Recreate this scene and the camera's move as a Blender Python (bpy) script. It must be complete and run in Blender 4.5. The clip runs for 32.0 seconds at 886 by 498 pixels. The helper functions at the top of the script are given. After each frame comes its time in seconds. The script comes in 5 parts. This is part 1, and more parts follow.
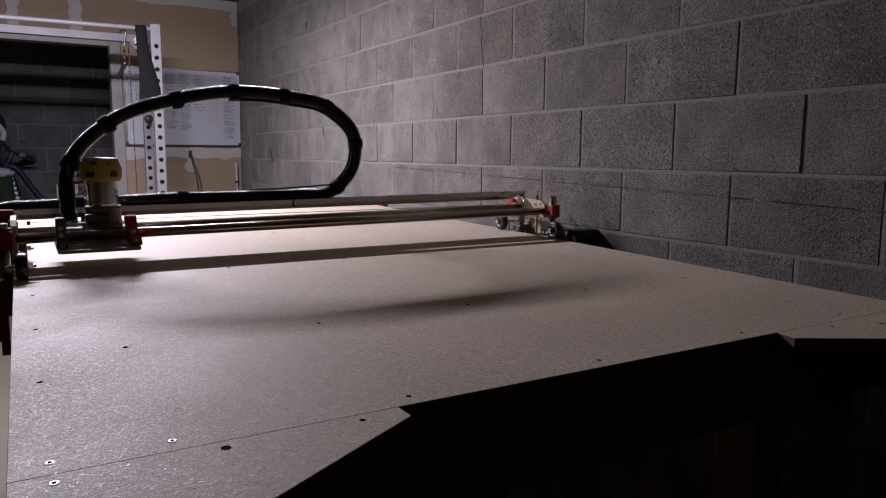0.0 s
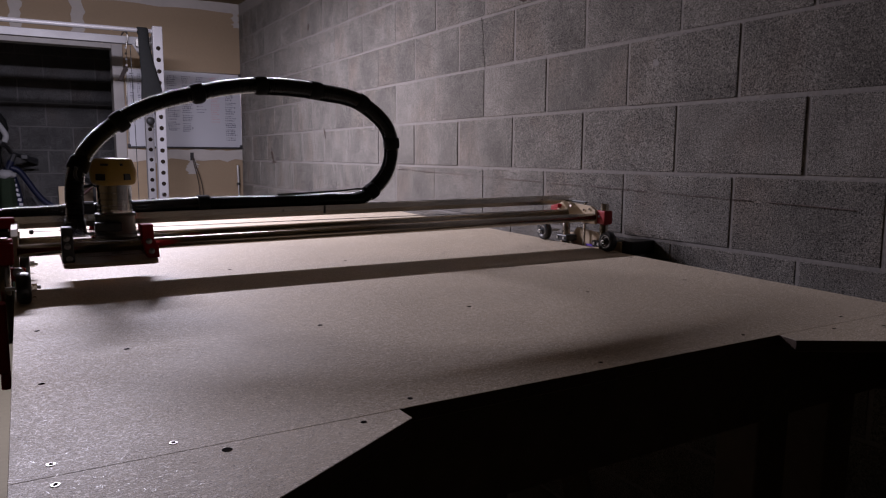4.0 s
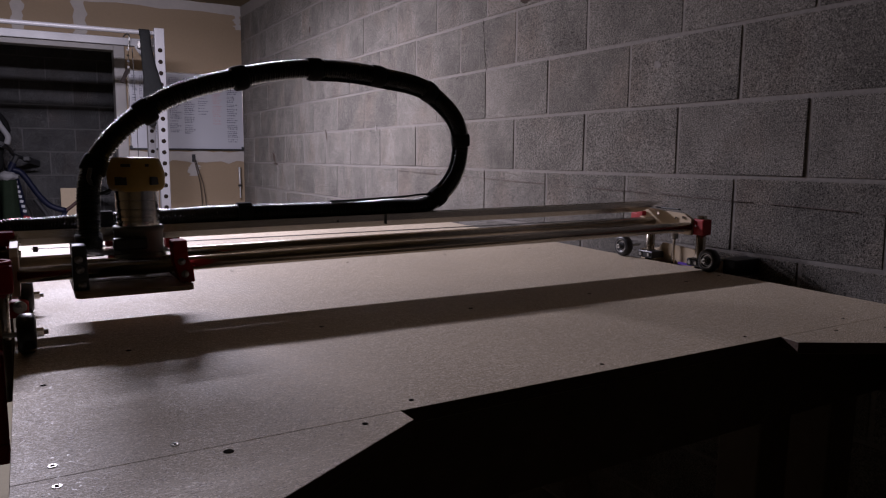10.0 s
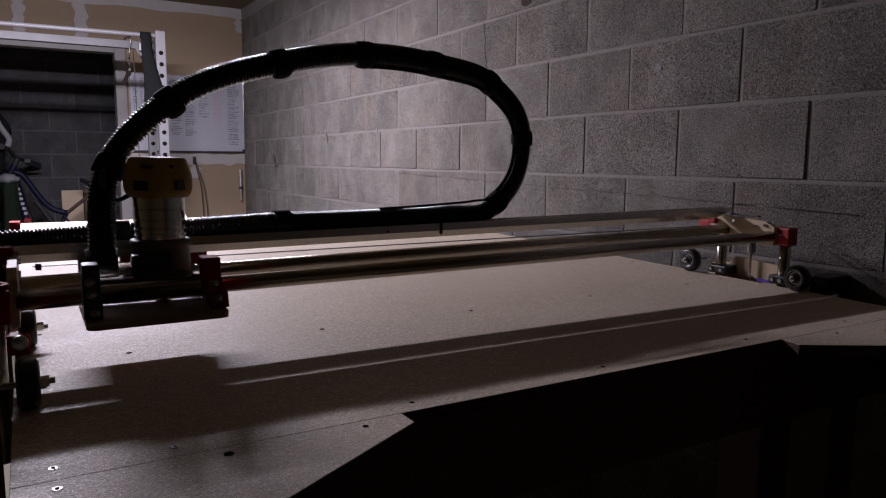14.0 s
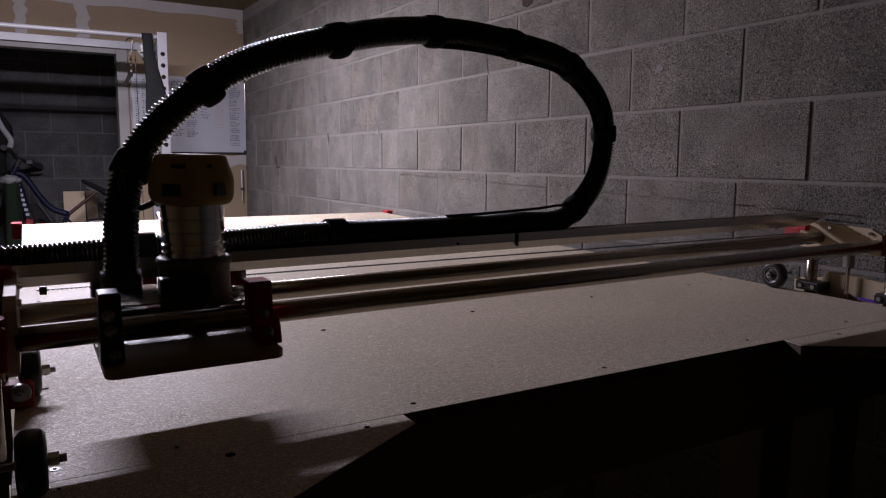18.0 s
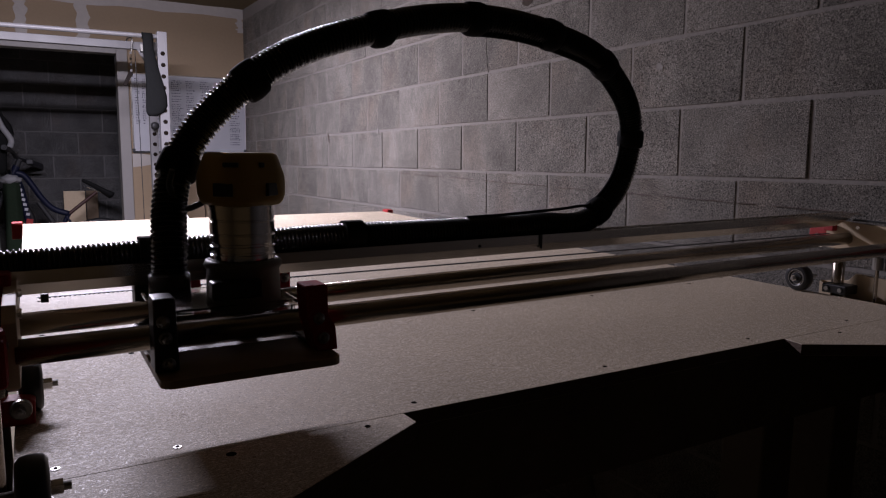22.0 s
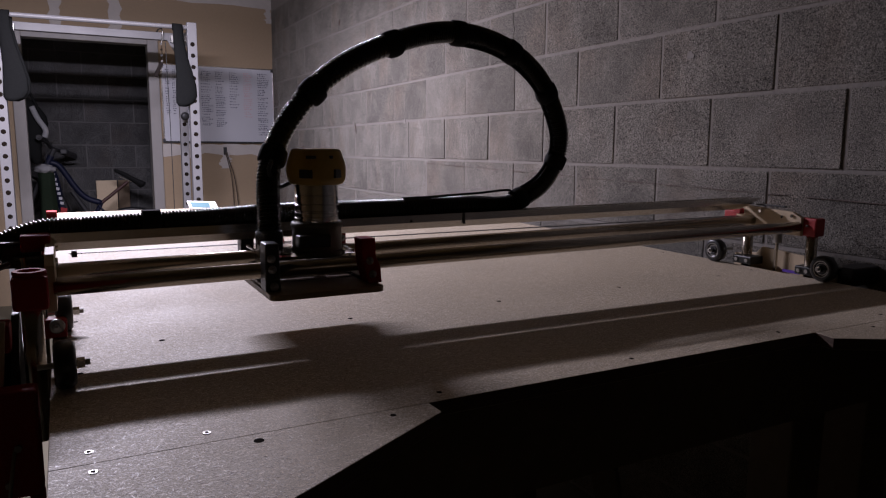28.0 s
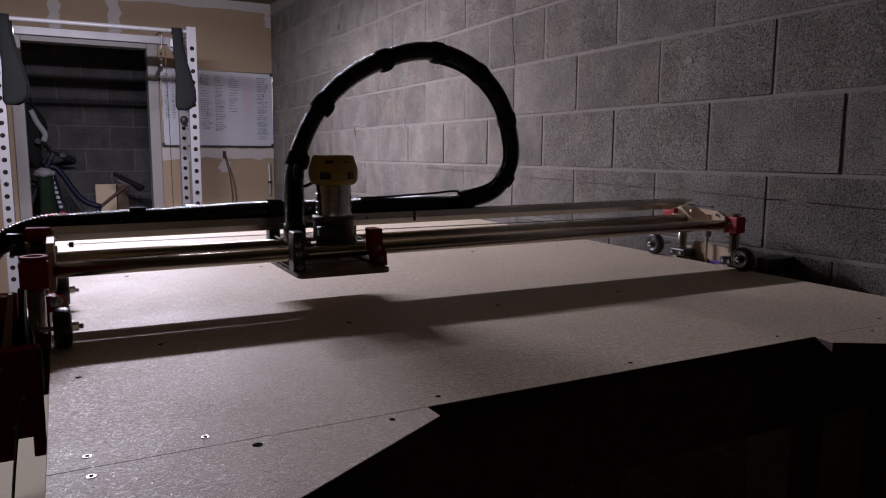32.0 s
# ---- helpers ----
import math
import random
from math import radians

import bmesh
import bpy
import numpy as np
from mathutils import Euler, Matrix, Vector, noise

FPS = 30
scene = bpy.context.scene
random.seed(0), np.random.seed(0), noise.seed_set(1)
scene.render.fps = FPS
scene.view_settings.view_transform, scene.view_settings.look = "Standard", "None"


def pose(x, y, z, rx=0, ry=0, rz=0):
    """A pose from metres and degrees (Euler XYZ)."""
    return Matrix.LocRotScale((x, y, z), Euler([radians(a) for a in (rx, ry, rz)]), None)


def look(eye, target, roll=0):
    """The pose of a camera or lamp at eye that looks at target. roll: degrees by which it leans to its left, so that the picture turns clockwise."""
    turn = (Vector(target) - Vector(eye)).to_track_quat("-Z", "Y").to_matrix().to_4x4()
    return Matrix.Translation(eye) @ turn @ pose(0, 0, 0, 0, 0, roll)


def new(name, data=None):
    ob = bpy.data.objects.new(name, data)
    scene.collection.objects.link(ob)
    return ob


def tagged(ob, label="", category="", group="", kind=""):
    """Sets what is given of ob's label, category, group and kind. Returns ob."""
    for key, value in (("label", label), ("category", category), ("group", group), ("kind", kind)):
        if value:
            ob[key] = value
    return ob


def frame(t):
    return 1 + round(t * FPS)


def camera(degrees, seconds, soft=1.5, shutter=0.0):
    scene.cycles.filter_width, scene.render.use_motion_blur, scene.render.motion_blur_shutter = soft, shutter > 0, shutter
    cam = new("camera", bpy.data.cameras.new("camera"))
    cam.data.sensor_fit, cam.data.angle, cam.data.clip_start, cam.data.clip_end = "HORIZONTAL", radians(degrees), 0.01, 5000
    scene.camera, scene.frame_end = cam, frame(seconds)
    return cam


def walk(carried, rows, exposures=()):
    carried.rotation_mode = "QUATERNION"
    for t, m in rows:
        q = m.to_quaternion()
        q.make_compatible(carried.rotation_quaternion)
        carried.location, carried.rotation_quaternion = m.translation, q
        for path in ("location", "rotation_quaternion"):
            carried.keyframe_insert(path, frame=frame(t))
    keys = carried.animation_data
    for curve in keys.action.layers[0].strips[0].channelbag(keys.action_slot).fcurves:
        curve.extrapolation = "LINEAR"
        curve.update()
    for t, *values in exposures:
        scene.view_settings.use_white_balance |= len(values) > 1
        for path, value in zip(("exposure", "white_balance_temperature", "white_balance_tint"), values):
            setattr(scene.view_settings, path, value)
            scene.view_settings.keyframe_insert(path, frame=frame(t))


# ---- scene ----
EYE = (0.0, 0.0, 1.3054)
cam = camera(63.9, 32.0, soft=1.2)
# seconds, turn to the left of +y, tilt up, roll: the stand swings by two degrees
TURNS = [
    (0.0, -30.671, -8.424, 0.786),
    (0.5, -30.673, -8.357, 0.798),
    (1.0, -30.678, -8.305, 0.814),
    (1.5, -30.682, -8.295, 0.835),
    (2.0, -30.668, -8.318, 0.853),
    (2.5, -30.628, -8.341, 0.842),
    (3.0, -30.589, -8.341, 0.818),
    (3.5, -30.566, -8.314, 0.804),
    (5.5, -30.548, -8.127, 0.848),
    (6.0, -30.493, -8.150, 0.824),
    (6.5, -30.451, -8.181, 0.803),
    (7.0, -30.435, -8.199, 0.788),
    (7.5, -30.435, -8.189, 0.787),
    (8.0, -30.434, -8.156, 0.818),
    (8.5, -30.433, -8.125, 0.856),
    (9.0, -30.434, -8.110, 0.856),
    (9.5, -30.437, -8.110, 0.820),
    (10.0, -30.439, -8.127, 0.799),
    (10.5, -30.436, -8.121, 0.808),
    (11.0, -30.433, -8.060, 0.814),
    (11.5, -30.430, -7.974, 0.831),
    (12.0, -30.426, -7.921, 0.862),
    (12.5, -30.415, -7.922, 0.854),
    (13.0, -30.393, -7.949, 0.830),
    (13.5, -30.383, -7.961, 0.818),
    (14.0, -30.386, -7.936, 0.806),
    (14.5, -30.388, -7.890, 0.824),
    (16.5, -30.304, -7.931, 0.743),
    (17.0, -30.300, -7.913, 0.749),
    (17.5, -30.290, -7.879, 0.757),
    (18.0, -30.275, -7.866, 0.769),
    (18.5, -30.262, -7.876, 0.758),
    (19.0, -30.262, -7.896, 0.717),
    (19.5, -30.273, -7.911, 0.675),
    (20.0, -30.277, -7.902, 0.666),
    (20.5, -30.274, -7.879, 0.688),
    (21.0, -30.267, -7.879, 0.709),
    (21.5, -30.256, -7.907, 0.704),
    (22.0, -30.246, -7.940, 0.679),
    (22.5, -30.225, -7.955, 0.667),
    (23.0, -30.183, -7.943, 0.674),
    (23.5, -30.102, -7.919, 0.665),
    (24.0, -29.959, -7.925, 0.666),
    (24.5, -29.746, -7.988, 0.708),
    (25.0, -29.480, -8.080, 0.719),
    (25.5, -29.222, -8.168, 0.710),
    (27.5, -28.164, -8.683, 0.713),
    (28.0, -28.133, -8.747, 0.692),
    (28.5, -28.126, -8.776, 0.658),
    (29.0, -28.137, -8.785, 0.646),
    (29.5, -28.157, -8.781, 0.665),
    (30.0, -28.176, -8.729, 0.692),
    (30.5, -28.189, -8.619, 0.714),
    (31.0, -28.199, -8.524, 0.730),
    (31.5, -28.204, -8.474, 0.738),
    (32.0, -28.204, -8.422, 0.735),
]


def aim(turn, tilt, roll):
    a, b = radians(turn), radians(tilt)
    way = Vector((-math.sin(a) * math.cos(b), math.cos(a) * math.cos(b), math.sin(b)))
    return look(EYE, Vector(EYE) + way, roll)


walk(cam, [(t, aim(a, b, c)) for t, a, b, c in TURNS])

# ---- light: one shop light hung over the far end of the table, its diffuser glows down and to both sides ----
world = bpy.data.worlds.new("night")
scene.world = world
world.use_nodes = True
world.node_tree.nodes["Background"].inputs[0].default_value = (0.6, 0.5, 0.4, 1)
world.node_tree.nodes["Background"].inputs[1].default_value = 0.001
scene.view_settings.exposure = 0.0
LAMP = (0.10, 3.68, 2.28)


def strip(name, width, height, watts, m):
    """One face of the light's diffuser."""
    data = bpy.data.lights.new(name, "AREA")
    data.shape, data.size, data.size_y = "RECTANGLE", width, height
    data.energy, data.color = watts, (0.975, 0.915, 1.130)
    ob = new(name, data)
    ob.matrix_world = m


strip("shop_light_glow", 1.15, 0.032, 106.0, pose(*LAMP))
for side in (-1, 1):
    strip("shop_light_side_glow", 1.15, 0.032, 18.0, pose(LAMP[0], LAMP[1] + side * 0.021, LAMP[2] + 0.020, 90 * side, 0, 0))

# ---- materials ----


def mat(name, base, rough=0.6, metal=0.0, grain=(0, 0, 0), spread=0.0, bump=0.0, bump_scale=80.0, stain=0.0,
        stain_scale=3.0, coat=0.0, rand=0.0, spec=0.5):
    """A procedural surface: grain (scale, detail, amount), stain at a larger scale, bump, a spread by object."""
    m = bpy.data.materials.new(name)
    m.use_nodes = True
    nt = m.node_tree
    b = nt.nodes["Principled BSDF"]
    b.inputs["Roughness"].default_value, b.inputs["Metallic"].default_value = rough, metal
    b.inputs["Coat Weight"].default_value = coat
    b.inputs["Specular IOR Level"].default_value = spec
    co = nt.nodes.new("ShaderNodeTexCoord")
    col = nt.nodes.new("ShaderNodeRGB")
    col.outputs[0].default_value = (*base, 1)
    out = col.outputs[0]

    def scaled(src, factor_socket, lo, hi):
        rmp = nt.nodes.new("ShaderNodeMapRange")
        rmp.inputs["To Min"].default_value, rmp.inputs["To Max"].default_value = lo, hi
        nt.links.new(factor_socket, rmp.inputs["Value"])
        mx = nt.nodes.new("ShaderNodeVectorMath")
        mx.operation = "SCALE"
        nt.links.new(src, mx.inputs[0])
        nt.links.new(rmp.outputs[0], mx.inputs["Scale"])
        return mx.outputs[0]

    if grain[2]:
        n = nt.nodes.new("ShaderNodeTexNoise")
        n.inputs["Scale"].default_value, n.inputs["Detail"].default_value = grain[0], grain[1]
        nt.links.new(co.outputs["Object"], n.inputs["Vector"])
        out = scaled(out, n.outputs["Fac"], 1 - grain[2], 1 + grain[2])
    if stain:
        n2 = nt.nodes.new("ShaderNodeTexNoise")
        n2.inputs["Scale"].default_value, n2.inputs["Detail"].default_value = stain_scale, 4
        nt.links.new(co.outputs["Object"], n2.inputs["Vector"])
        out = scaled(out, n2.outputs["Fac"], 1 - stain, 1 + stain)
        rr = nt.nodes.new("ShaderNodeMapRange")
        rr.inputs["To Min"].default_value, rr.inputs["To Max"].default_value = max(0.02, rough - 0.12), min(1, rough + 0.12)
        nt.links.new(n2.outputs["Fac"], rr.inputs["Value"])
        nt.links.new(rr.outputs[0], b.inputs["Roughness"])
    if rand:
        oi = nt.nodes.new("ShaderNodeObjectInfo")
        out = scaled(out, oi.outputs["Random"], 1 - rand, 1 + rand)
    nt.links.new(out, b.inputs["Base Color"])
    if bump:
        n3 = nt.nodes.new("ShaderNodeTexNoise")
        n3.inputs["Scale"].default_value, n3.inputs["Detail"].default_value = bump_scale, 5
        nt.links.new(co.outputs["Object"], n3.inputs["Vector"])
        bp = nt.nodes.new("ShaderNodeBump")
        bp.inputs["Strength"].default_value, bp.inputs["Distance"].default_value = bump, 0.004
        nt.links.new(n3.outputs["Fac"], bp.inputs["Height"])
        nt.links.new(bp.outputs[0], b.inputs["Normal"])
    return m


def particleboard():
    """Pressed wood chips: tan ground, pale and dark flakes at all angles, worn patches."""
    m = bpy.data.materials.new("particleboard")
    m.use_nodes = True
    nt = m.node_tree
    b = nt.nodes["Principled BSDF"]
    co = nt.nodes.new("ShaderNodeTexCoord")
    ground = nt.nodes.new("ShaderNodeTexNoise")
    ground.inputs["Scale"].default_value, ground.inputs["Detail"].default_value = 640, 6
    nt.links.new(co.outputs["Object"], ground.inputs["Vector"])
    ramp = nt.nodes.new("ShaderNodeValToRGB")
    ramp.color_ramp.elements[0].position, ramp.color_ramp.elements[0].color = 0.36, (0.27, 0.212, 0.133, 1)
    ramp.color_ramp.elements[1].position, ramp.color_ramp.elements[1].color = 0.64, (0.64, 0.535, 0.395, 1)
    nt.links.new(ground.outputs["Fac"], ramp.inputs[0])
    out = ramp.outputs[0]
    flake_fac = None
    geo = nt.nodes.new("ShaderNodeNewGeometry")
    lie = geo.outputs["Normal"]
    for k, (turn, sx, sy, low) in enumerate(((0.3, 260, 1000, 0.36), (1.4, 200, 950, 0.38), (2.4, 180, 700, 0.34), (0.9, 110, 850, 0.36), (2.9, 330, 1200, 0.40))):
        mp = nt.nodes.new("ShaderNodeMapping")
        mp.inputs["Rotation"].default_value = (0, 0, turn)
        mp.inputs["Scale"].default_value = (sx, sy, 60)
        mp.inputs["Location"].default_value = (k * 3.1, k * 1.7, 0)
        nt.links.new(co.outputs["Object"], mp.inputs["Vector"])
        v = nt.nodes.new("ShaderNodeTexVoronoi")
        v.inputs["Scale"].default_value = 1.0
        nt.links.new(mp.outputs[0], v.inputs["Vector"])
        near = nt.nodes.new("ShaderNodeMapRange")
        near.inputs["From Min"].default_value, near.inputs["From Max"].default_value = low + 0.07, low
        nt.links.new(v.outputs["Distance"], near.inputs["Value"])
        pick = nt.nodes.new("ShaderNodeSeparateColor")
        nt.links.new(v.outputs["Color"], pick.inputs[0])
        few = nt.nodes.new("ShaderNodeMapRange")
        few.inputs["From Min"].default_value, few.inputs["From Max"].default_value = 0.84, 0.90
        nt.links.new(pick.outputs[0], few.inputs["Value"])
        mul = nt.nodes.new("ShaderNodeMath")
        mul.operation = "MULTIPLY"
        nt.links.new(near.outputs[0], mul.inputs[0])
        nt.links.new(few.outputs[0], mul.inputs[1])
        mx = nt.nodes.new("ShaderNodeMix")
        mx.data_type = "RGBA"
        nt.links.new(mul.outputs[0], mx.inputs["Factor"])
        nt.links.new(out, mx.inputs["A"])
        mx.inputs["B"].default_value = (0.85, 0.75, 0.63, 1) if k != 2 else (0.13, 0.085, 0.05, 1)
        out = mx.outputs["Result"]
        if k != 2:
            off = nt.nodes.new("ShaderNodeVectorMath")
            off.operation = "SUBTRACT"
            off.inputs[1].default_value = (0.5, 0.5, 0.5)
            nt.links.new(v.outputs["Color"], off.inputs[0])
            tilt = nt.nodes.new("ShaderNodeVectorMath")
            tilt.operation = "SCALE"
            nt.links.new(off.outputs[0], tilt.inputs[0])
            amount = nt.nodes.new("ShaderNodeMath")
            amount.operation = "MULTIPLY"
            amount.inputs[1].default_value = 0.22
            nt.links.new(mul.outputs[0], amount.inputs[0])
            nt.links.new(amount.outputs[0], tilt.inputs["Scale"])
            add = nt.nodes.new("ShaderNodeVectorMath")
            add.operation = "ADD"
            nt.links.new(lie, add.inputs[0])
            nt.links.new(tilt.outputs[0], add.inputs[1])
            lie = add.outputs[0]
            if flake_fac is None:
                flake_fac = mul.outputs[0]
            else:
                top = nt.nodes.new("ShaderNodeMath")
                top.operation = "MAXIMUM"
                nt.links.new(flake_fac, top.inputs[0])
                nt.links.new(mul.outputs[0], top.inputs[1])
                flake_fac = top.outputs[0]
    # the flakes are glossier than the glue between them
    shine = nt.nodes.new("ShaderNodeMapRange")
    shine.inputs["To Min"].default_value, shine.inputs["To Max"].default_value = 0.8, 1.0
    nt.links.new(flake_fac, shine.inputs["Value"])
    nt.links.new(shine.outputs[0], b.inputs["Specular IOR Level"])
    st = nt.nodes.new("ShaderNodeTexNoise")
    st.inputs["Scale"].default_value, st.inputs["Detail"].default_value = 4.5, 5
    nt.links.new(co.outputs["Object"], st.inputs["Vector"])
    rg = nt.nodes.new("ShaderNodeMapRange")
    rg.inputs["From Min"].default_value, rg.inputs["From Max"].default_value = 0.3, 0.7
    rg.inputs["To Min"].default_value, rg.inputs["To Max"].default_value = 0.60, 0.73
    nt.links.new(st.outputs["Fac"], rg.inputs["Value"])
    tone = nt.nodes.new("ShaderNodeMapRange")
    tone.inputs["To Min"].default_value, tone.inputs["To Max"].default_value = 0.82, 1.15
    nt.links.new(st.outputs["Fac"], tone.inputs["Value"])
    sc = nt.nodes.new("ShaderNodeVectorMath")
    sc.operation = "SCALE"
    nt.links.new(out, sc.inputs[0])
    nt.links.new(tone.outputs[0], sc.inputs["Scale"])
    nt.links.new(sc.outputs[0], b.inputs["Base Color"])
    bp = nt.nodes.new("ShaderNodeBump")
    bp.inputs["Strength"].default_value, bp.inputs["Distance"].default_value = 0.18, 0.002
    nt.links.new(ground.outputs["Fac"], bp.inputs["Height"])
    unit = nt.nodes.new("ShaderNodeVectorMath")
    unit.operation = "NORMALIZE"
    nt.links.new(lie, unit.inputs[0])
    nt.links.new(unit.outputs[0], bp.inputs["Normal"])
    nt.links.new(bp.outputs[0], b.inputs["Normal"])
    # flakes shine more sharply than the ground
    dull = nt.nodes.new("ShaderNodeMapRange")
    dull.inputs["To Min"].default_value, dull.inputs["To Max"].default_value = 1.0, 0.78
    nt.links.new(flake_fac, dull.inputs["Value"])
    gloss = nt.nodes.new("ShaderNodeMath")
    gloss.operation = "MULTIPLY"
    nt.links.new(rg.outputs[0], gloss.inputs[0])
    nt.links.new(dull.outputs[0], gloss.inputs[1])
    nt.links.new(gloss.outputs[0], b.inputs["Roughness"])
    return m


def cinder(name, tone):
    """Concrete block: open-grained, with dark pits, pale aggregate, a mottle and a tone of its own for each block."""
    m = bpy.data.materials.new(name)
    m.use_nodes = True
    nt = m.node_tree
    b = nt.nodes["Principled BSDF"]
    b.inputs["Roughness"].default_value, b.inputs["Specular IOR Level"].default_value = 0.95, 0.15
    b.inputs["Diffuse Roughness"].default_value = 0.0
    co = nt.nodes.new("ShaderNodeTexCoord")
    oi = nt.nodes.new("ShaderNodeObjectInfo")
    shift = nt.nodes.new("ShaderNodeVectorMath")
    shift.operation = "ADD"
    nt.links.new(co.outputs["Object"], shift.inputs[0])
    nt.links.new(oi.outputs["Random"], shift.inputs[1])
    at = shift.outputs[0]

    def noise_at(scale, detail, rough=0.5):
        n = nt.nodes.new("ShaderNodeTexNoise")
        n.inputs["Scale"].default_value, n.inputs["Detail"].default_value, n.inputs["Roughness"].default_value = scale, detail, rough
        nt.links.new(at, n.inputs["Vector"])
        return n.outputs["Fac"]

    def ranged(sock, f0, f1, t0, t1):
        r = nt.nodes.new("ShaderNodeMapRange")
        for key, v in (("From Min", f0), ("From Max", f1), ("To Min", t0), ("To Max", t1)):
            r.inputs[key].default_value = v
        nt.links.new(sock, r.inputs["Value"])
        return r.outputs[0]

    fine = noise_at(330, 5, 0.7)
    ramp = nt.nodes.new("ShaderNodeValToRGB")
    ramp.color_ramp.elements[0].position, ramp.color_ramp.elements[0].color = 0.36, (*[c * 0.42 for c in tone], 1)
    ramp.color_ramp.elements[1].position, ramp.color_ramp.elements[1].color = 0.66, (*[c * 1.72 for c in tone], 1)
    nt.links.new(fine, ramp.inputs[0])
    out = ramp.outputs[0]

    def pits(scale, share, deepest, stretch):
        mp = nt.nodes.new("ShaderNodeMapping")
        mp.inputs["Scale"].default_value = (1, 1, stretch)
        nt.links.new(at, mp.inputs["Vector"])
        v = nt.nodes.new("ShaderNodeTexVoronoi")
        v.inputs["Scale"].default_value = scale
        nt.links.new(mp.outputs[0], v.inputs["Vector"])
        sep = nt.nodes.new("ShaderNodeSeparateColor")
        nt.links.new(v.outputs["Color"], sep.inputs[0])
        less = nt.nodes.new("ShaderNodeMath")
        less.operation = "SUBTRACT"
        nt.links.new(v.outputs["Distance"], less.inputs[0])
        nt.links.new(ranged(sep.outputs[0], share, 1.0, 0.0, 0.42), less.inputs[1])
        return ranged(less.outputs[0], -0.05, 0.05, deepest, 1.0)

    pit = pits(230, 0.40, 0.2, 1.0)
    # upright drag marks where the mould was drawn off
    mp = nt.nodes.new("ShaderNodeMapping")
    mp.inputs["Scale"].default_value = (1, 1, 0.06)
    nt.links.new(at, mp.inputs["Vector"])
    drag = nt.nodes.new("ShaderNodeTexNoise")
    drag.inputs["Scale"].default_value, drag.inputs["Detail"].default_value = 150, 3
    nt.links.new(mp.outputs[0], drag.inputs["Vector"])
    blotch = noise_at(7, 5, 0.7)
    for f in (pit, ranged(noise_at(165, 3, 0.75), 0.34, 0.66, 0.70, 1.30), pits(110, 0.93, 0.55, 0.8), ranged(drag.outputs["Fac"], 0.3, 0.7, 0.94, 1.06), ranged(blotch, 0.25, 0.75, 0.74, 1.26), ranged(noise_at(1.7, 3), 0.3, 0.7, 0.86, 1.14), ranged(oi.outputs["Random"], 0, 1, 0.84, 1.16)):
        sc = nt.nodes.new("ShaderNodeVectorMath")
        sc.operation = "SCALE"
        nt.links.new(out, sc.inputs[0])
        nt.links.new(f, sc.inputs["Scale"])
        out = sc.outputs[0]
    # a rusty bloom in places
    warm = nt.nodes.new("ShaderNodeMix")
    warm.data_type, warm.blend_type = "RGBA", "MULTIPLY"
    nt.links.new(ranged(noise_at(3.1, 4, 0.6), 0.5, 0.7, 0.0, 0.7), warm.inputs["Factor"])
    nt.links.new(out, warm.inputs["A"])
    warm.inputs["B"].default_value = (1.0, 0.90, 0.84, 1)
    out = warm.outputs["Result"]
    nt.links.new(out, b.inputs["Base Color"])
    h = nt.nodes.new("ShaderNodeMath")
    h.operation = "MULTIPLY"
    nt.links.new(fine, h.inputs[0])
    nt.links.new(pit, h.inputs[1])
    bp = nt.nodes.new("ShaderNodeBump")
    bp.inputs["Strength"].default_value, bp.inputs["Distance"].default_value = 0.9, 0.004
    nt.links.new(h.outputs[0], bp.inputs["Height"])
    nt.links.new(bp.outputs[0], b.inputs["Normal"])
    return m


def clear(name, tint=(1, 1, 1), rough=0.05):
    m = bpy.data.materials.new(name)
    m.use_nodes = True
    b = m.node_tree.nodes["Principled BSDF"]
    b.inputs["Base Color"].default_value = (*tint, 1)
    b.inputs["Roughness"].default_value, b.inputs["Transmission Weight"].default_value = rough, 1.0
    b.inputs["IOR"].default_value = 1.45
    return m


BOARD = particleboard()
# brown board edge, the shade on the upright faces put into its colour
BOARD_EDGE = mat("brown_shaded_board_edge", (0.085, 0.052, 0.036), 0.8, grain=(220, 5, 0.3), stain=0.15, stain_scale=9, bump=0.3, bump_scale=200)
BLOCK = cinder("cinder_block", (0.177, 0.165, 0.147))
# store room copy of BLOCK, the room's dimness put into a darker tone
BLOCK_FAR = cinder("dimmed_cinder_block", (0.068, 0.067, 0.067))
MORTAR = mat("mortar", (0.222, 0.205, 0.188), 0.95, grain=(90, 5, 0.3), stain=0.15, bump=0.5, bump_scale=120, spec=0.2)
# MORTAR darkened the same way for the dim store room
MORTAR_FAR = mat("dimmed_mortar", (0.105, 0.102, 0.10), 0.95, grain=(90, 5, 0.3), stain=0.15, bump=0.5, bump_scale=120, spec=0.2)
# yellow for the unseen closing walls, picked to warm the bounced light
BOUNCE_WALL = mat("warm_bounce_wall", (0.25, 0.17, 0.07), 0.9, grain=(30, 4, 0.2), stain=0.2)
DRYWALL = mat("drywall_paper", (0.30, 0.226, 0.150), 0.85, grain=(60, 4, 0.06), stain=0.10, stain_scale=1.5, spec=0.25)
MUD = mat("joint_compound", (0.41, 0.38, 0.355), 0.8, grain=(25, 5, 0.10), stain=0.12, stain_scale=5, bump=0.15, bump_scale=30)
CEIL = mat("ceiling_paint", (0.17, 0.13, 0.075), 0.9, grain=(30, 4, 0.06), stain=0.08)
CONCRETE = mat("concrete_floor", (0.11, 0.097, 0.066), 0.8, grain=(45, 6, 0.15), stain=0.2, stain_scale=1.3, bump=0.15, bump_scale=60)
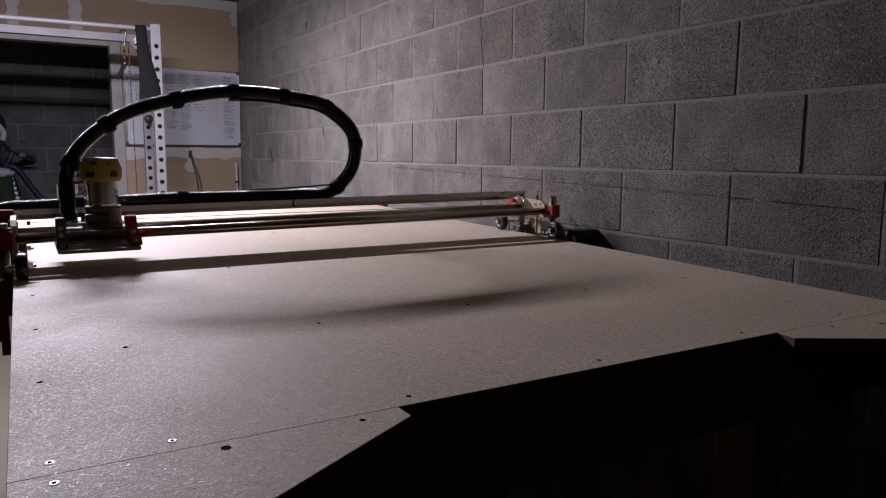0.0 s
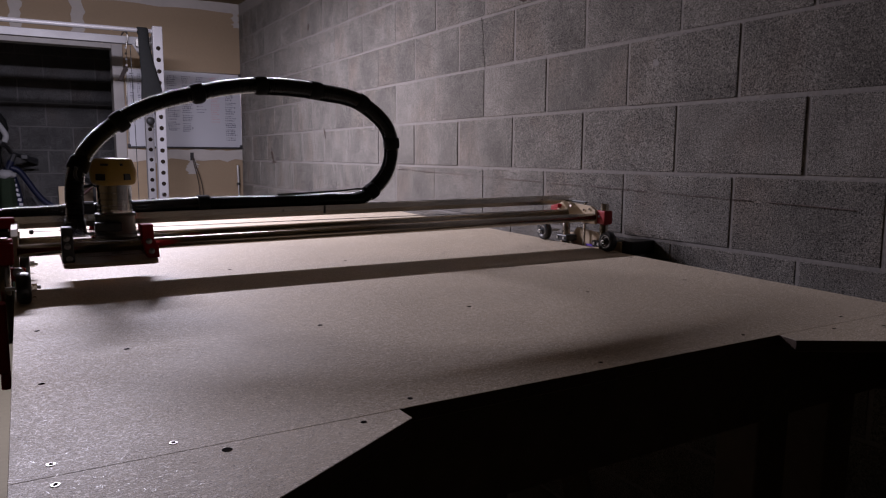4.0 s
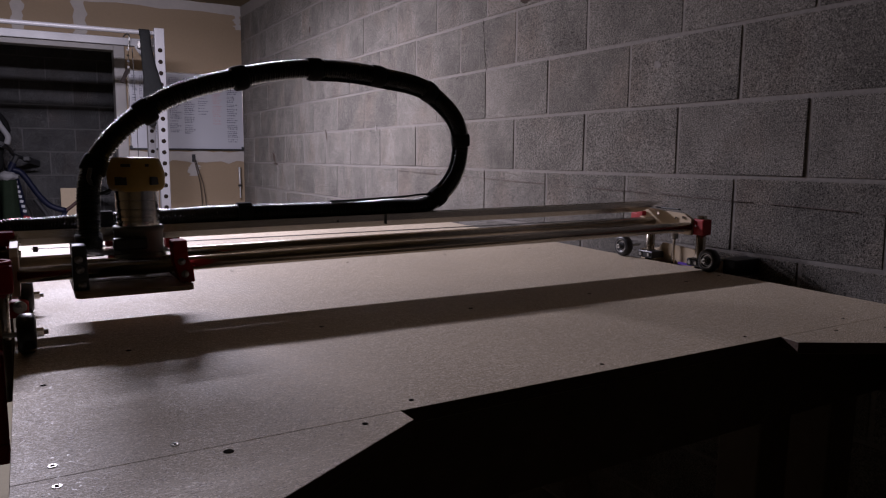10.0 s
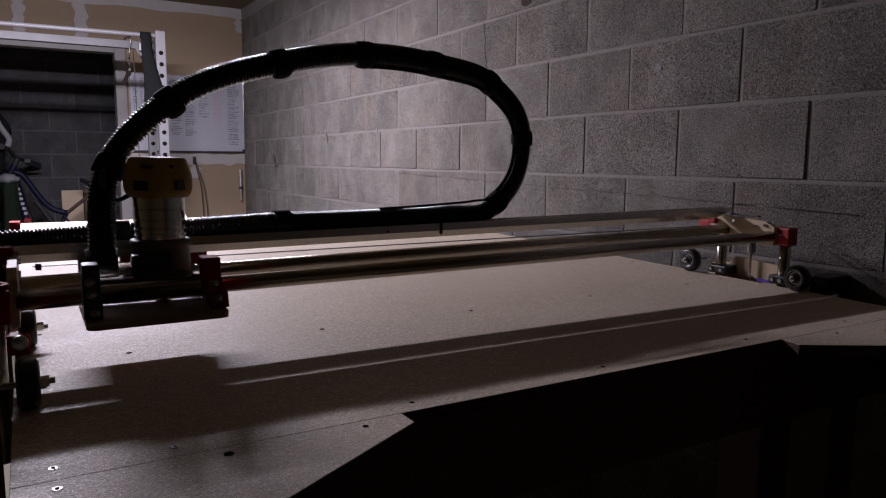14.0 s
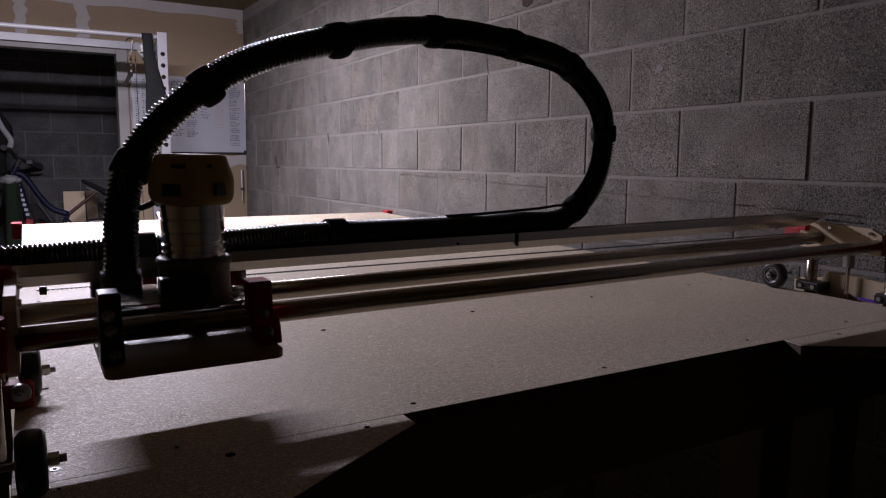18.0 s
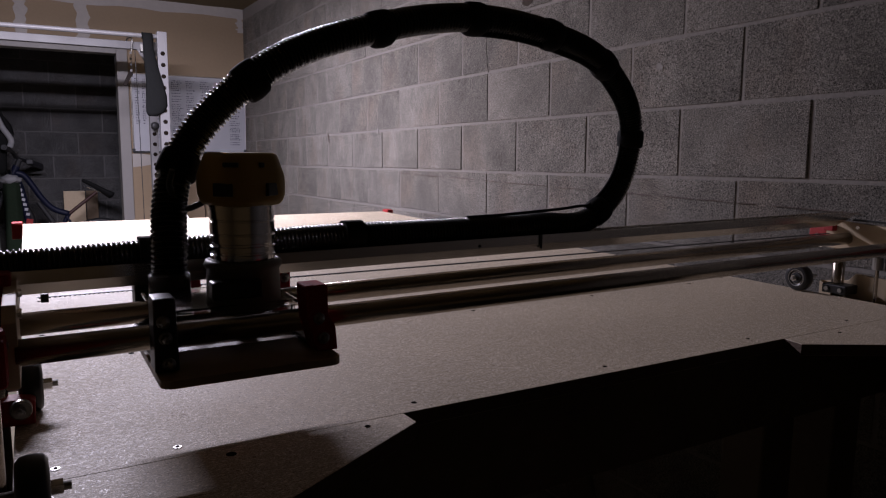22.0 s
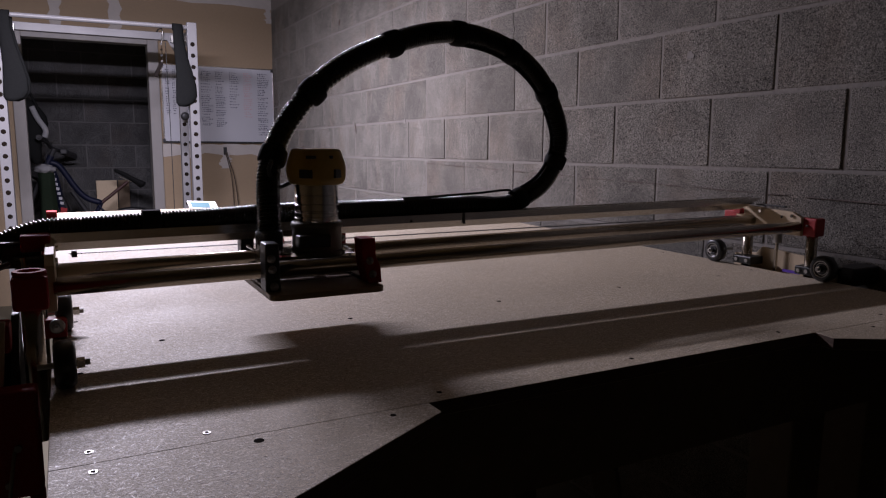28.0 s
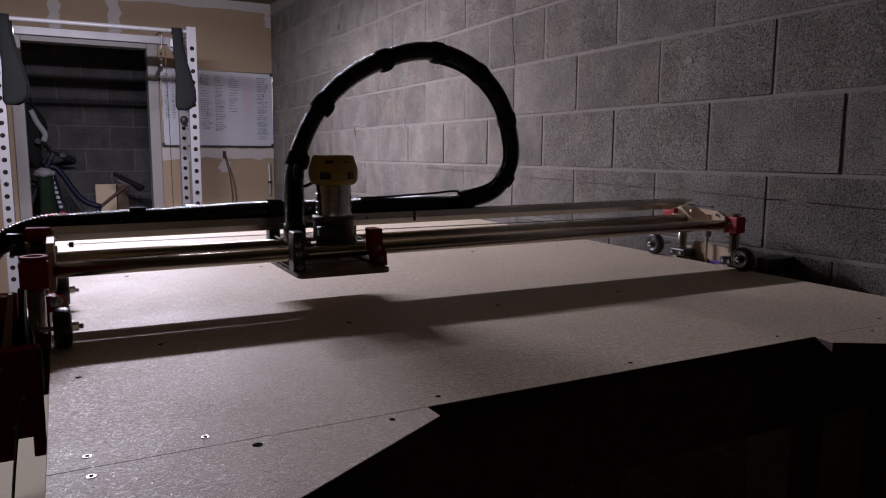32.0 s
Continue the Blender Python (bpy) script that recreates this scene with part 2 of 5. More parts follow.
WHITE = mat("white_trim_paint", (0.25, 0.236, 0.225), 0.5, grain=(20, 3, 0.05), stain=0.07, stain_scale=6)
RACKWHITE = mat("white_powder_coat", (0.205, 0.20, 0.205), 0.42, grain=(70, 3, 0.05), stain=0.08, stain_scale=5)
LUMBER = mat("framing_lumber", (0.11, 0.075, 0.045), 0.75, grain=(35, 5, 0.25), stain=0.2, stain_scale=4, bump=0.2)
PLY = mat("birch_plywood", (0.50, 0.39, 0.26), 0.55, grain=(60, 4, 0.10), stain=0.1, stain_scale=8)
TUBE = mat("steel_conduit", (0.42, 0.375, 0.315), 0.24, 1.0, grain=(50, 4, 0.10))
ALU = mat("brushed_aluminium", (0.74, 0.70, 0.64), 0.22, 1.0, grain=(120, 4, 0.08), stain=0.1, stain_scale=6)
CHROME = mat("bright_steel", (0.75, 0.74, 0.72), 0.18, 1.0, grain=(60, 3, 0.05))
RED = mat("red_printed_plastic", (0.32, 0.013, 0.015), 0.6, grain=(200, 3, 0.12), bump=0.2, bump_scale=260)
DARKRED = mat("dark_red_plastic", (0.27, 0.012, 0.014), 0.72, spec=0.22, grain=(200, 3, 0.12), bump=0.2, bump_scale=260)
BLACK = mat("black_plastic", (0.018, 0.018, 0.018), 0.4, grain=(150, 3, 0.2))
HOSE = mat("black_hose_plastic", (0.012, 0.014, 0.013), 0.24, grain=(90, 3, 0.2))
TAPE = mat("black_tape", (0.012, 0.012, 0.012), 0.8, spec=0.12, grain=(60, 3, 0.2))
RUBBER = mat("wheel_rubber", (0.011, 0.011, 0.012), 0.36, grain=(90, 3, 0.2))
YELLOW = mat("yellow_plastic", (0.42, 0.27, 0.05), 0.5, grain=(120, 3, 0.08), stain=0.1, stain_scale=20)
STEEL = mat("dull_zinc_steel", (0.34, 0.33, 0.31), 0.38, 1.0, grain=(60, 3, 0.1))
FROST = clear("frosted_plastic", (0.86, 0.86, 0.88), 0.22)
SMOKE = mat("dull_grey_base_plastic", (0.130, 0.130, 0.105), 0.5, grain=(70, 3, 0.12), spec=0.25)
CLEAR = clear("clear_acrylic", (0.92, 0.93, 0.95), 0.06)
PLATE = mat("brown_plywood_base", (0.24, 0.16, 0.09), 0.45, grain=(50, 4, 0.2), stain=0.15, stain_scale=12)
BOARDWHITE = mat("whiteboard_enamel", (0.47, 0.475, 0.515), 0.3, stain=0.05, stain_scale=4)
INK = mat("grey_marker_ink", (0.12, 0.12, 0.16), 0.7)
REDINK = mat("red_marker_ink", (0.52, 0.34, 0.36), 0.7)
STRAP = mat("black_padded_nylon", (0.012, 0.0125, 0.0125), 0.9, spec=0.03, grain=(90, 4, 0.25), bump=0.4, bump_scale=200)
BIKE_BLUE = mat("blue_frame_paint", (0.006, 0.008, 0.024), 0.5, grain=(30, 3, 0.1), spec=0.25)
LETTER = mat("white_lettering", (0.42, 0.42, 0.44), 0.5)
POST_RED = mat("brown_red_paint", (0.045, 0.015, 0.012), 0.6, grain=(40, 3, 0.1))
GREENCLOTH = mat("dark_green_cloth", (0.014, 0.022, 0.013), 0.9, spec=0.1, grain=(60, 4, 0.25), bump=0.3)
ZINC = mat("zinc_plated_bolt", (0.30, 0.30, 0.30), 0.30, 0.85, grain=(60, 3, 0.1))
BIKE_LEATHER = mat("black_saddle_cover", (0.009, 0.009, 0.009), 0.8, grain=(60, 3, 0.15), spec=0.15)
BIKE_BLACK = mat("matt_black", (0.02, 0.02, 0.022), 0.5, grain=(60, 3, 0.15))
PALE = mat("white_decal", (0.75, 0.75, 0.76), 0.5)
GREYCLOTH = mat("grey_cloth", (0.22, 0.22, 0.225), 0.9, grain=(60, 4, 0.2), bump=0.3)
PURPLE = mat("purple_tape", (0.10, 0.04, 0.35), 0.4)
# near-black for hole and slot marks: the shade inside them put into colour
HOLE = mat("hole_shade", (0.012, 0.009, 0.007), 0.95, spec=0.02)

# ---- building helpers ----


def part(name, bm, material, parent=None, label="", m=None, smooth=False):
    me = bpy.data.meshes.new(name)
    if smooth:
        for f in bm.faces:
            f.smooth = True
    bm.to_mesh(me)
    bm.free()
    me.materials.append(material)
    ob = new(name, me)
    if parent:
        ob.parent = parent
    if m:
        ob.matrix_basis = m
    if label:
        tagged(ob, label)
    return ob


def empty(name, label, category, m=None, group="", kind=""):
    ob = new(name)
    ob.empty_display_size = 0.05
    if m:
        ob.matrix_basis = m
    return tagged(ob, label, category, group, kind)


def add_box(bm, lo, hi, bevel=0.0):
    lo, hi = Vector(lo), Vector(hi)
    r = bmesh.ops.create_cube(bm, size=1, matrix=Matrix.Translation((lo + hi) / 2) @ Matrix.Diagonal((*(hi - lo), 1)))
    if bevel:
        edges = list({e for v in r["verts"] for e in v.link_edges})
        bmesh.ops.bevel(bm, geom=edges, offset=bevel, segments=2, affect="EDGES", profile=0.5)
    return bm


def box(lo, hi, bevel=0.0):
    return add_box(bmesh.new(), lo, hi, bevel)


def add_rod(bm, a, b, r, r2=None, seg=16):
    a, b = Vector(a), Vector(b)
    d = b - a
    m = Matrix.Translation((a + b) / 2) @ d.to_track_quat("Z", "Y").to_matrix().to_4x4()
    bmesh.ops.create_cone(bm, cap_ends=True, segments=seg, radius1=r, radius2=r if r2 is None else r2, depth=d.length, matrix=m)
    return bm


def rod(a, b, r, r2=None, seg=16):
    return add_rod(bmesh.new(), a, b, r, r2, seg)


def add_lathe(bm, profile, m=None, seg=24):
    """Turn (radius, height) pairs about z."""
    rings = []
    for r, z in profile:
        rings.append([bm.verts.new((r * math.cos(2 * math.pi * k / seg), r * math.sin(2 * math.pi * k / seg), z)) for k in range(seg)])
    for a, b in zip(rings, rings[1:]):
        for k in range(seg):
            bm.faces.new((a[k], a[(k + 1) % seg], b[(k + 1) % seg], b[k]))
    bm.faces.new(rings[0][::-1])
    bm.faces.new(rings[-1])
    if m:
        bmesh.ops.transform(bm, matrix=m, verts=[v for ring in rings for v in ring])
    return bm


def ringed(bm):
    """Keep the rings of a turned part crisp while it shades round."""
    for e in bm.edges:
        fs = e.link_faces
        e.smooth = not (len(fs) == 2 and fs[0].normal.angle(fs[1].normal, 0) > 0.6)
    return bm


def lathe(profile, m=None, seg=24):
    return add_lathe(bmesh.new(), profile, m, seg)


def prism(outline, thickness, m=None, bevel=0.0):
    """An outline in x, z pushed along y from 0 to thickness."""
    bm = bmesh.new()
    f = bm.faces.new([bm.verts.new((x, 0, z)) for x, z in outline])
    r = bmesh.ops.extrude_face_region(bm, geom=[f])
    bmesh.ops.translate(bm, vec=(0, thickness, 0), verts=[v for v in r["geom"] if isinstance(v, bmesh.types.BMVert)])
    bmesh.ops.recalc_face_normals(bm, faces=bm.faces)
    if bevel:
        bmesh.ops.bevel(bm, geom=bm.edges[:], offset=bevel, segments=2, affect="EDGES", profile=0.5)
    if m:
        bmesh.ops.transform(bm, matrix=m, verts=bm.verts)
    return bm


def pipe(points, r, seg=10):
    """A tube along a smooth line of points."""
    bm = bmesh.new()
    pts = [Vector(p) for p in points]
    last = None
    up = Vector((0.13, 0.9, 0.31))
    for i, p in enumerate(pts):
        d = (pts[min(i + 1, len(pts) - 1)] - pts[max(i - 1, 0)]).normalized()
        s = d.cross(up).normalized()
        up = s.cross(d).normalized()
        ring = [bm.verts.new(p + r * (math.cos(2 * math.pi * k / seg) * s + math.sin(2 * math.pi * k / seg) * up)) for k in range(seg)]
        if last:
            for k in range(seg):
                bm.faces.new((last[k], last[(k + 1) % seg], ring[(k + 1) % seg], ring[k]))
        else:
            bm.faces.new(ring[::-1])
        last = ring
    bm.faces.new(last)
    bmesh.ops.recalc_face_normals(bm, faces=bm.faces)
    return bm


def curve(points, n=8):
    """Catmull-Rom points through the given ones."""
    p = [Vector(q) for q in points]
    p = [2 * p[0] - p[1]] + p + [2 * p[-1] - p[-2]]
    out = []
    for a, b, c, d in zip(p, p[1:], p[2:], p[3:]):
        for k in range(n):
            t = k / n
            out.append(0.5 * ((2 * b) + (c - a) * t + (2 * a - 5 * b + 4 * c - d) * t * t + (3 * b - a - 3 * c + d) * t ** 3))
    return out + [p[-2]]


def structure(name, bm, material, label, m=None):
    return tagged(part(name, bm, material, None, label, m), category=name.split("_")[0], kind="structure")


# ---- the room ----
BACK, SIDE, CEILING = 6.28, 1.662, 2.467
DOOR_L, DOOR_R, DOOR_TOP = -0.235, 0.675, 2.045
structure("floor", box((-6.0, -5.0, -0.1), (1.9, 7.5, 0.0)), CONCRETE, "bare concrete garage floor")
structure("ceiling", box((-6.0, -5.0, CEILING), (1.9, BACK, CEILING + 0.1)), CEIL, "pale painted drywall ceiling")
# two unseen walls, added to close the room and send back warm light
structure("wall_west", box((-6.1, -5.0, 0), (-6.0, 7.5, CEILING)), BOUNCE_WALL, "unseen yellow side wall added to close the room and warm its bounce")
structure("wall_south", box((-6.0, -5.1, 0), (1.9, -5.0, CEILING)), BOUNCE_WALL, "unseen yellow end wall added to close the room and warm its bounce")
bm = box((-6.0, BACK, 0), (DOOR_L, BACK + 0.12, CEILING))
add_box(bm, (DOOR_R, BACK, 0), (1.66, BACK + 0.12, CEILING))
add_box(bm, (DOOR_L, BACK, DOOR_TOP), (DOOR_R, BACK + 0.12, CEILING))
wall_north = structure("wall_north", bm, DRYWALL, "tan unpainted drywall with white filler bands and a doorway")
structure("ceiling_far", box((-6.0, BACK + 0.12, 2.3), (1.9, 7.5, 2.4)), CEIL, "ceiling of the store room behind the doorway")
far_wall = structure("wall_far", box((-6.0, 7.2035, 0), (1.66, 7.4, 2.3)), MORTAR_FAR, "grey block wall of the store room in dimmed tones")


def mud_band(corners, wobble, seed):
    """A band of filler, 3 mm proud of the drywall, with ragged edges."""
    rnd = random.Random(seed)
    x0, z0, x1, z1 = corners
    tall = (z1 - z0) > (x1 - x0)
    n = 14
    a, b = [], []
    for k in range(n + 1):
        f = k / n
        if tall:
            a.append((x0 + rnd.uniform(-wobble, wobble), z0 + f * (z1 - z0)))
            b.append((x1 + rnd.uniform(-wobble, wobble), z0 + f * (z1 - z0)))
        else:
            a.append((x0 + f * (x1 - x0), z0 + rnd.uniform(-wobble, wobble)))
            b.append((x0 + f * (x1 - x0), z1 + rnd.uniform(-wobble, wobble) * 0.4))
    bm = bmesh.new()
    for k in range(n):
        for y, flip in ((BACK - 0.002 - 0.0006 * seed, False), (BACK + 0.001, True)):
            q = [bm.verts.new((p[0], y, p[1])) for p in (a[k], b[k], b[k + 1], a[k + 1])]
            bm.faces.new(q[::-1] if flip else q)
    part("filler_band", bm, MUD, wall_north, "dried white joint compound")


mud_band((-0.02, 2.1, 0.06, CEILING), 0.012, 1)
mud_band((0.385, 2.1, 0.475, CEILING), 0.014, 2)
mud_band((0.74, 1.15, 1.66, 1.245), 0.022, 3)
mud_band((-0.6, 2.385, 1.66, CEILING), 0.012, 4)
mud_band((1.605, 2.27, 1.66, 2.40), 0.015, 5)
mud_band((-1.4, 1.15, -0.33, 1.25), 0.02, 6)
mud_band((1.20, 1.04, 1.28, 1.18), 0.02, 7)

# door casing
door_1 = structure("door_1", box((DOOR_R - 0.02, BACK - 0.02, 0), (DOOR_R + 0.06, BACK + 0.13, DOOR_TOP + 0.06), 0.004), WHITE,
                   "white painted door frame round an open doorway")
part("jamb", box((DOOR_L - 0.06, BACK - 0.02, 0), (DOOR_L + 0.02, BACK + 0.13, DOOR_TOP + 0.06), 0.004), WHITE, door_1)
part("head", box((DOOR_L + 0.02, BACK - 0.02, DOOR_TOP - 0.02), (DOOR_R - 0.02, BACK + 0.13, DOOR_TOP + 0.06), 0.004), WHITE, door_1)

# block wall beside the table: its courses run level, the floor falls by one degree
BH = 0.2032
wall_east = structure("wall_east", box((0.0024, -6.2, -1.4), (0.2, 6.4, 1.5)), MORTAR, "bare grey concrete block wall",
                      pose(1.6606, 1.0663, 1.2402, -0.924, 0, 0))


def block_mesh(w, h, depth, bevel):
    return box((0, -w / 2, -h / 2), (depth, w / 2, h / 2), bevel)


def lay_blocks(wall, first, last, low, high, shift, name, material, seed, across=False):
    rnd = random.Random(seed)
    meshes = []
    for k in range(6):
        bm = block_mesh(2 * BH - rnd.uniform(0.009, 0.013), BH - rnd.uniform(0.009, 0.012), 0.03, 0.0018)
        for v in bm.verts:
            v.co += Vector((rnd.uniform(-0.0006, 0.0006), rnd.uniform(-0.0012, 0.0012), rnd.uniform(-0.0012, 0.0012)))
        me = bpy.data.meshes.new(name)
        bm.to_mesh(me)
        bm.free()
        me.materials.append(material)
        meshes.append(me)
    for j in range(low, high):
        u = first + (first + j + shift) % 2
        while u < last:
            ob = new(name, rnd.choice(meshes))
            ob.parent = wall
            y, z, d = (u + 1) * BH, (j + 0.5) * BH, rnd.uniform(-0.0013, 0.0009)
            ob.matrix_basis = pose(y, 7.2 + d, z, 0, 0, 90) if across else pose(d, y, z, 0, 0, -0.36 if j == 0 else 0)
            u += 2


# ---- the table ----
TOP, LEFT, RIGHT, NEAR, FAR = 1.0, -0.029, 1.509, 0.71, 3.2
THICK = 0.019
table = empty("cnc_table", "long particleboard machine table on a lumber frame", "table")


def slab(outline, name, label=""):
    """A board from an outline in x, y with slightly worn edges."""
    bm = bmesh.new()
    f = bm.faces.new([bm.verts.new((x, y, TOP - THICK)) for x, y in outline])
    r = bmesh.ops.extrude_face_region(bm, geom=[f])
    bmesh.ops.translate(bm, vec=(0, 0, THICK), verts=[v for v in r["geom"] if isinstance(v, bmesh.types.BMVert)])
    bmesh.ops.recalc_face_normals(bm, faces=bm.faces)
    bmesh.ops.bevel(bm, geom=bm.edges[:], offset=0.0006, segments=1, affect="EDGES")
    bm.normal_update()
    # upright faces take the edge colour that holds their shade
    for f in bm.faces:
        f.material_index = 1 if abs(f.normal.z) < 0.3 else 0
    ob = part(name, bm, BOARD, table, label)
    ob.data.materials.append(BOARD_EDGE)
    return ob


slab([(LEFT, NEAR + 0.00013), (RIGHT, NEAR + 0.00013), (RIGHT, FAR), (LEFT, FAR)], "tabletop")
slab([(LEFT, 0.30), (0.02, 0.30), (0.12, 0.54), (0.178, 0.572), (0.364, 0.679), (0.363, NEAR - 0.00013), (LEFT, NEAR - 0.00013)], "wing",
     "particleboard end piece with a cut corner")
slab([(1.076, NEAR - 0.00013), (1.069, 0.674), (1.19, 0.607), (1.33, 0.53), (1.44, 0.30), (RIGHT, 0.30), (RIGHT, NEAR - 0.00013)], "wing",
     "particleboard end piece with a chipped corner")
for lo, hi in (((LEFT + 0.03, NEAR + 0.02, 0.84), (RIGHT - 0.03, NEAR + 0.06, TOP - THICK)), ((LEFT + 0.03, FAR - 0.06, 0.84), (RIGHT - 0.03, FAR - 0.02, TOP - THICK)),
               ((LEFT + 0.03, NEAR + 0.06, 0.84), (LEFT + 0.07, FAR - 0.06, TOP - THICK)), ((RIGHT - 0.07, NEAR + 0.06, 0.84), (RIGHT - 0.03, FAR - 0.06, TOP - THICK)),
               ((LEFT + 0.03, 0.33, 0.84), (LEFT + 0.07, NEAR + 0.02, TOP - THICK)), ((RIGHT - 0.07, 0.33, 0.84), (RIGHT - 0.03, NEAR + 0.02, TOP - THICK))):
    part("apron", box(lo, hi, 0.003), LUMBER, table)
for x in (LEFT + 0.07, 1.13, RIGHT - 0.16):
    for y in (NEAR + 0.06, 1.95, FAR - 0.15):
        part("leg", box((x, y, 0), (x + 0.089, y + 0.089, 0.981 if x > 1.0 and x < 1.2 else 0.84), 0.004), LUMBER, table)
part("brace", rod((0.80, 0.92, 0.83), (0.99, 0.92, 0.05), 0.03, seg=4), LUMBER, table)


def screw(x, y):
    s = empty("screw", "countersunk bright steel screw in the board", "screw", pose(x, y, TOP), "screws in the table")
    part("head", lathe([(0.0036, -0.002), (0.0046, 0.0002), (0.0042, 0.0007), (0.0022, 0.0007), (0.0018, 0.0003)], seg=16), STEEL, s)
    part("slot", box((-0.0017, -0.0021, 0.0004), (0.0017, 0.0021, 0.0011)), HOLE, s)


def hole(x, y, r=0.0045):
    # a thin dark disc on the board, the hole's shade as its colour
    part("screw_hole", lathe([(r, 0.0002), (r * 0.9, 0.0005), (r * 0.3, 0.0004)], pose(x, y, TOP), 12), HOLE, table)


CHIP = mat("pale_wood_chip", (0.86, 0.80, 0.74), 0.32, grain=(400, 2, 0.1), rand=0.0)


def chips(count, seed):
    """Pale slivers pressed into the face of the board, straight and curled, at all angles."""
    rnd = random.Random(seed)
    verts, faces = [], []
    while len(faces) < 3 * count:
        x, y = rnd.uniform(LEFT + 0.01, RIGHT - 0.01), 0.5 + 2.0 * rnd.random() ** 2.1
        on_wing = y < NEAR and (x < 0.02 + 0.55 * (y - 0.36) / 0.35 - 0.20 or x > 1.42)
        if y < NEAR + 0.004 and not on_wing:
            continue
        a, l, w = rnd.uniform(0, math.pi), 0.0012 + 0.0052 * rnd.random() ** 2.2, rnd.uniform(0.00016, 0.00046)
        curl = rnd.choice((0.0, 0.0, 0.15, -0.25, 0.6, -0.7))
        n = len(verts)
        px, py, step = x, y, l / 3
        for k in range(4):
            ca, sa = math.cos(a), math.sin(a)
            taper = w * (0.6 if k in (0, 3) else 1.0)
            h = rnd.uniform(0.00008, 0.00034)
            verts.append((px - taper * sa, py + taper * ca, TOP + h))
            verts.append((px + taper * sa, py - taper * ca, TOP + h * rnd.uniform(0.6, 1.0)))
            px, py, a = px + step * ca, py + step * sa, a + curl
        for k in range(3):
            faces.append((n + 2 * k, n + 2 * k + 1, n + 2 * k + 3, n + 2 * k + 2))
    me = bpy.data.meshes.new("wood_sliver")
    me.from_pydata(verts, [], faces)
    me.materials.append(CHIP)
    ob = new("wood_sliver", me)
    ob.parent = table
    tagged(ob, "pale wood slivers in the board face", kind="stuff")


chips(21000, 21)
for x, y in ((0.006, 0.738), (0.116, 0.735), (0.008, 0.690)):
    screw(x, y)
for x, y in ((0.160, 0.692), (0.310, 0.693), (0.39, 0.735), (0.70, 0.735), (1.02, 0.738), (1.30, 0.737), (1.20, 0.69), (1.30, 0.66)):
    hole(x, y, 0.0055 if x < 0.2 else 0.0036)
for k in range(8):
    hole(0.004, 1.001 + 0.292 * k, 0.004)
    hole(1.47, 1.15 + 0.292 * k, 0.004)
    for j in range(5):
        if k % 2 == 0:
            hole(0.117 + 0.3035 * j, 1.118 + 0.305 * k + 0.003 * j)

# ---- the machine ----


def gantry_y(t):
    return 2.1105 - 0.0600 * t if t <= 20.42 else 0.8853 + 0.05345 * (t - 20.42)


def gantry_z(t):
    return -0.0345 * (gantry_y(t) - 1.2848)


def slide_x(t):
    return -0.1915 - 0.0085 * t / 20.42 if t <= 20.42 else -0.2 + 0.2 * (t - 20.42) / 7.58


TIMES = sorted([k for k in range(33)] + [20.3, 20.42, 20.54])
Z = EYE[2]
gantry = empty("cnc_gantry", "router gantry of two steel tubes between plywood end plates", "gantry")
FRONT, REAR = -0.2265, -0.102
for c, zl, zr in ((FRONT, -0.2005, -0.191), (REAR, -0.2015, -0.188)):
    part("tube", rod((-0.02, c, Z + zl), (1.507, c, Z + zr), 0.0125, seg=28), TUBE, gantry, "galvanised steel tube", smooth=False)
for o in gantry.children:
    for f in o.data.polygons:
        f.use_smooth = len(f.vertices) == 4


def end_plate(x, side):
    """Plywood end plate, 12 mm, standing across the tubes."""
    low = -0.212 if side > 0 else -0.232
    out = [(-0.236, Z + low), (-0.236, Z - 0.170), (-0.212, Z - 0.158), (-0.08, Z - 0.152), (-0.055, Z - 0.165), (-0.055, Z + low)]
    m = Matrix(((0, 1, 0, x), (1, 0, 0, 0), (0, 0, 1, 0), (0, 0, 0, 1)))
    p = part("end_plate", prism(out, 0.012, m, 0.001), PLY, gantry, "birch plywood end plate")
    for c, z in ((-0.212, -0.167), (-0.187, -0.171), (-0.125, -0.163)):
        part("bolt", rod((x - 0.004 if side > 0 else x + 0.016, c, Z + z), (x + 0.006, c, Z + z), 0.004, seg=6), CHROME, p)
    return p


end_plate(1.505, 1)
end_plate(-0.029, -1)


def clamp(x, c, material, label):
    """Printed block that slides on a leg tube."""
    h = 0.0168 if x > 1 else 0.0205
    b = part("leg_clamp", box((x - h, c - 0.021, (Z - 0.211 if c < -0.1 else Z - 0.193) if x > 1 else Z - 0.222), (x + h, c + 0.021, Z - 0.169 if x > 1 else Z - 0.178), 0.004), material, gantry, label)
    if x < 1:
        part("collar", lathe([(0.019, 0), (0.0205, 0.003), (0.019, 0.006), (0.0135, 0.006), (0.013, 0.001)], pose(x, c, Z - 0.1645 if x > 1 else Z - 0.1785), 24), material, b)
    part("bolt", rod((x - 0.022, c, Z - 0.187), (x + 0.022, c, Z - 0.187), 0.003, seg=6), STEEL, b)


for x, mt in ((1.531, RED), (-0.046, DARKRED)):
    for c in (-0.247, -0.03):
        clamp(x, c, mt, "red printed leg clamp")

# channel that carries the hose, its ends cut on the slant
bm = bmesh.new()
prof = [(-0.104, -0.134), (-0.104, -0.148), (-0.1005, -0.160), (-0.0701, -0.160), (-0.0701, -0.134), (-0.0726, -0.134), (-0.0726, -0.1575), (-0.0985, -0.1575), (-0.1015, -0.147), (-0.1015, -0.134)]
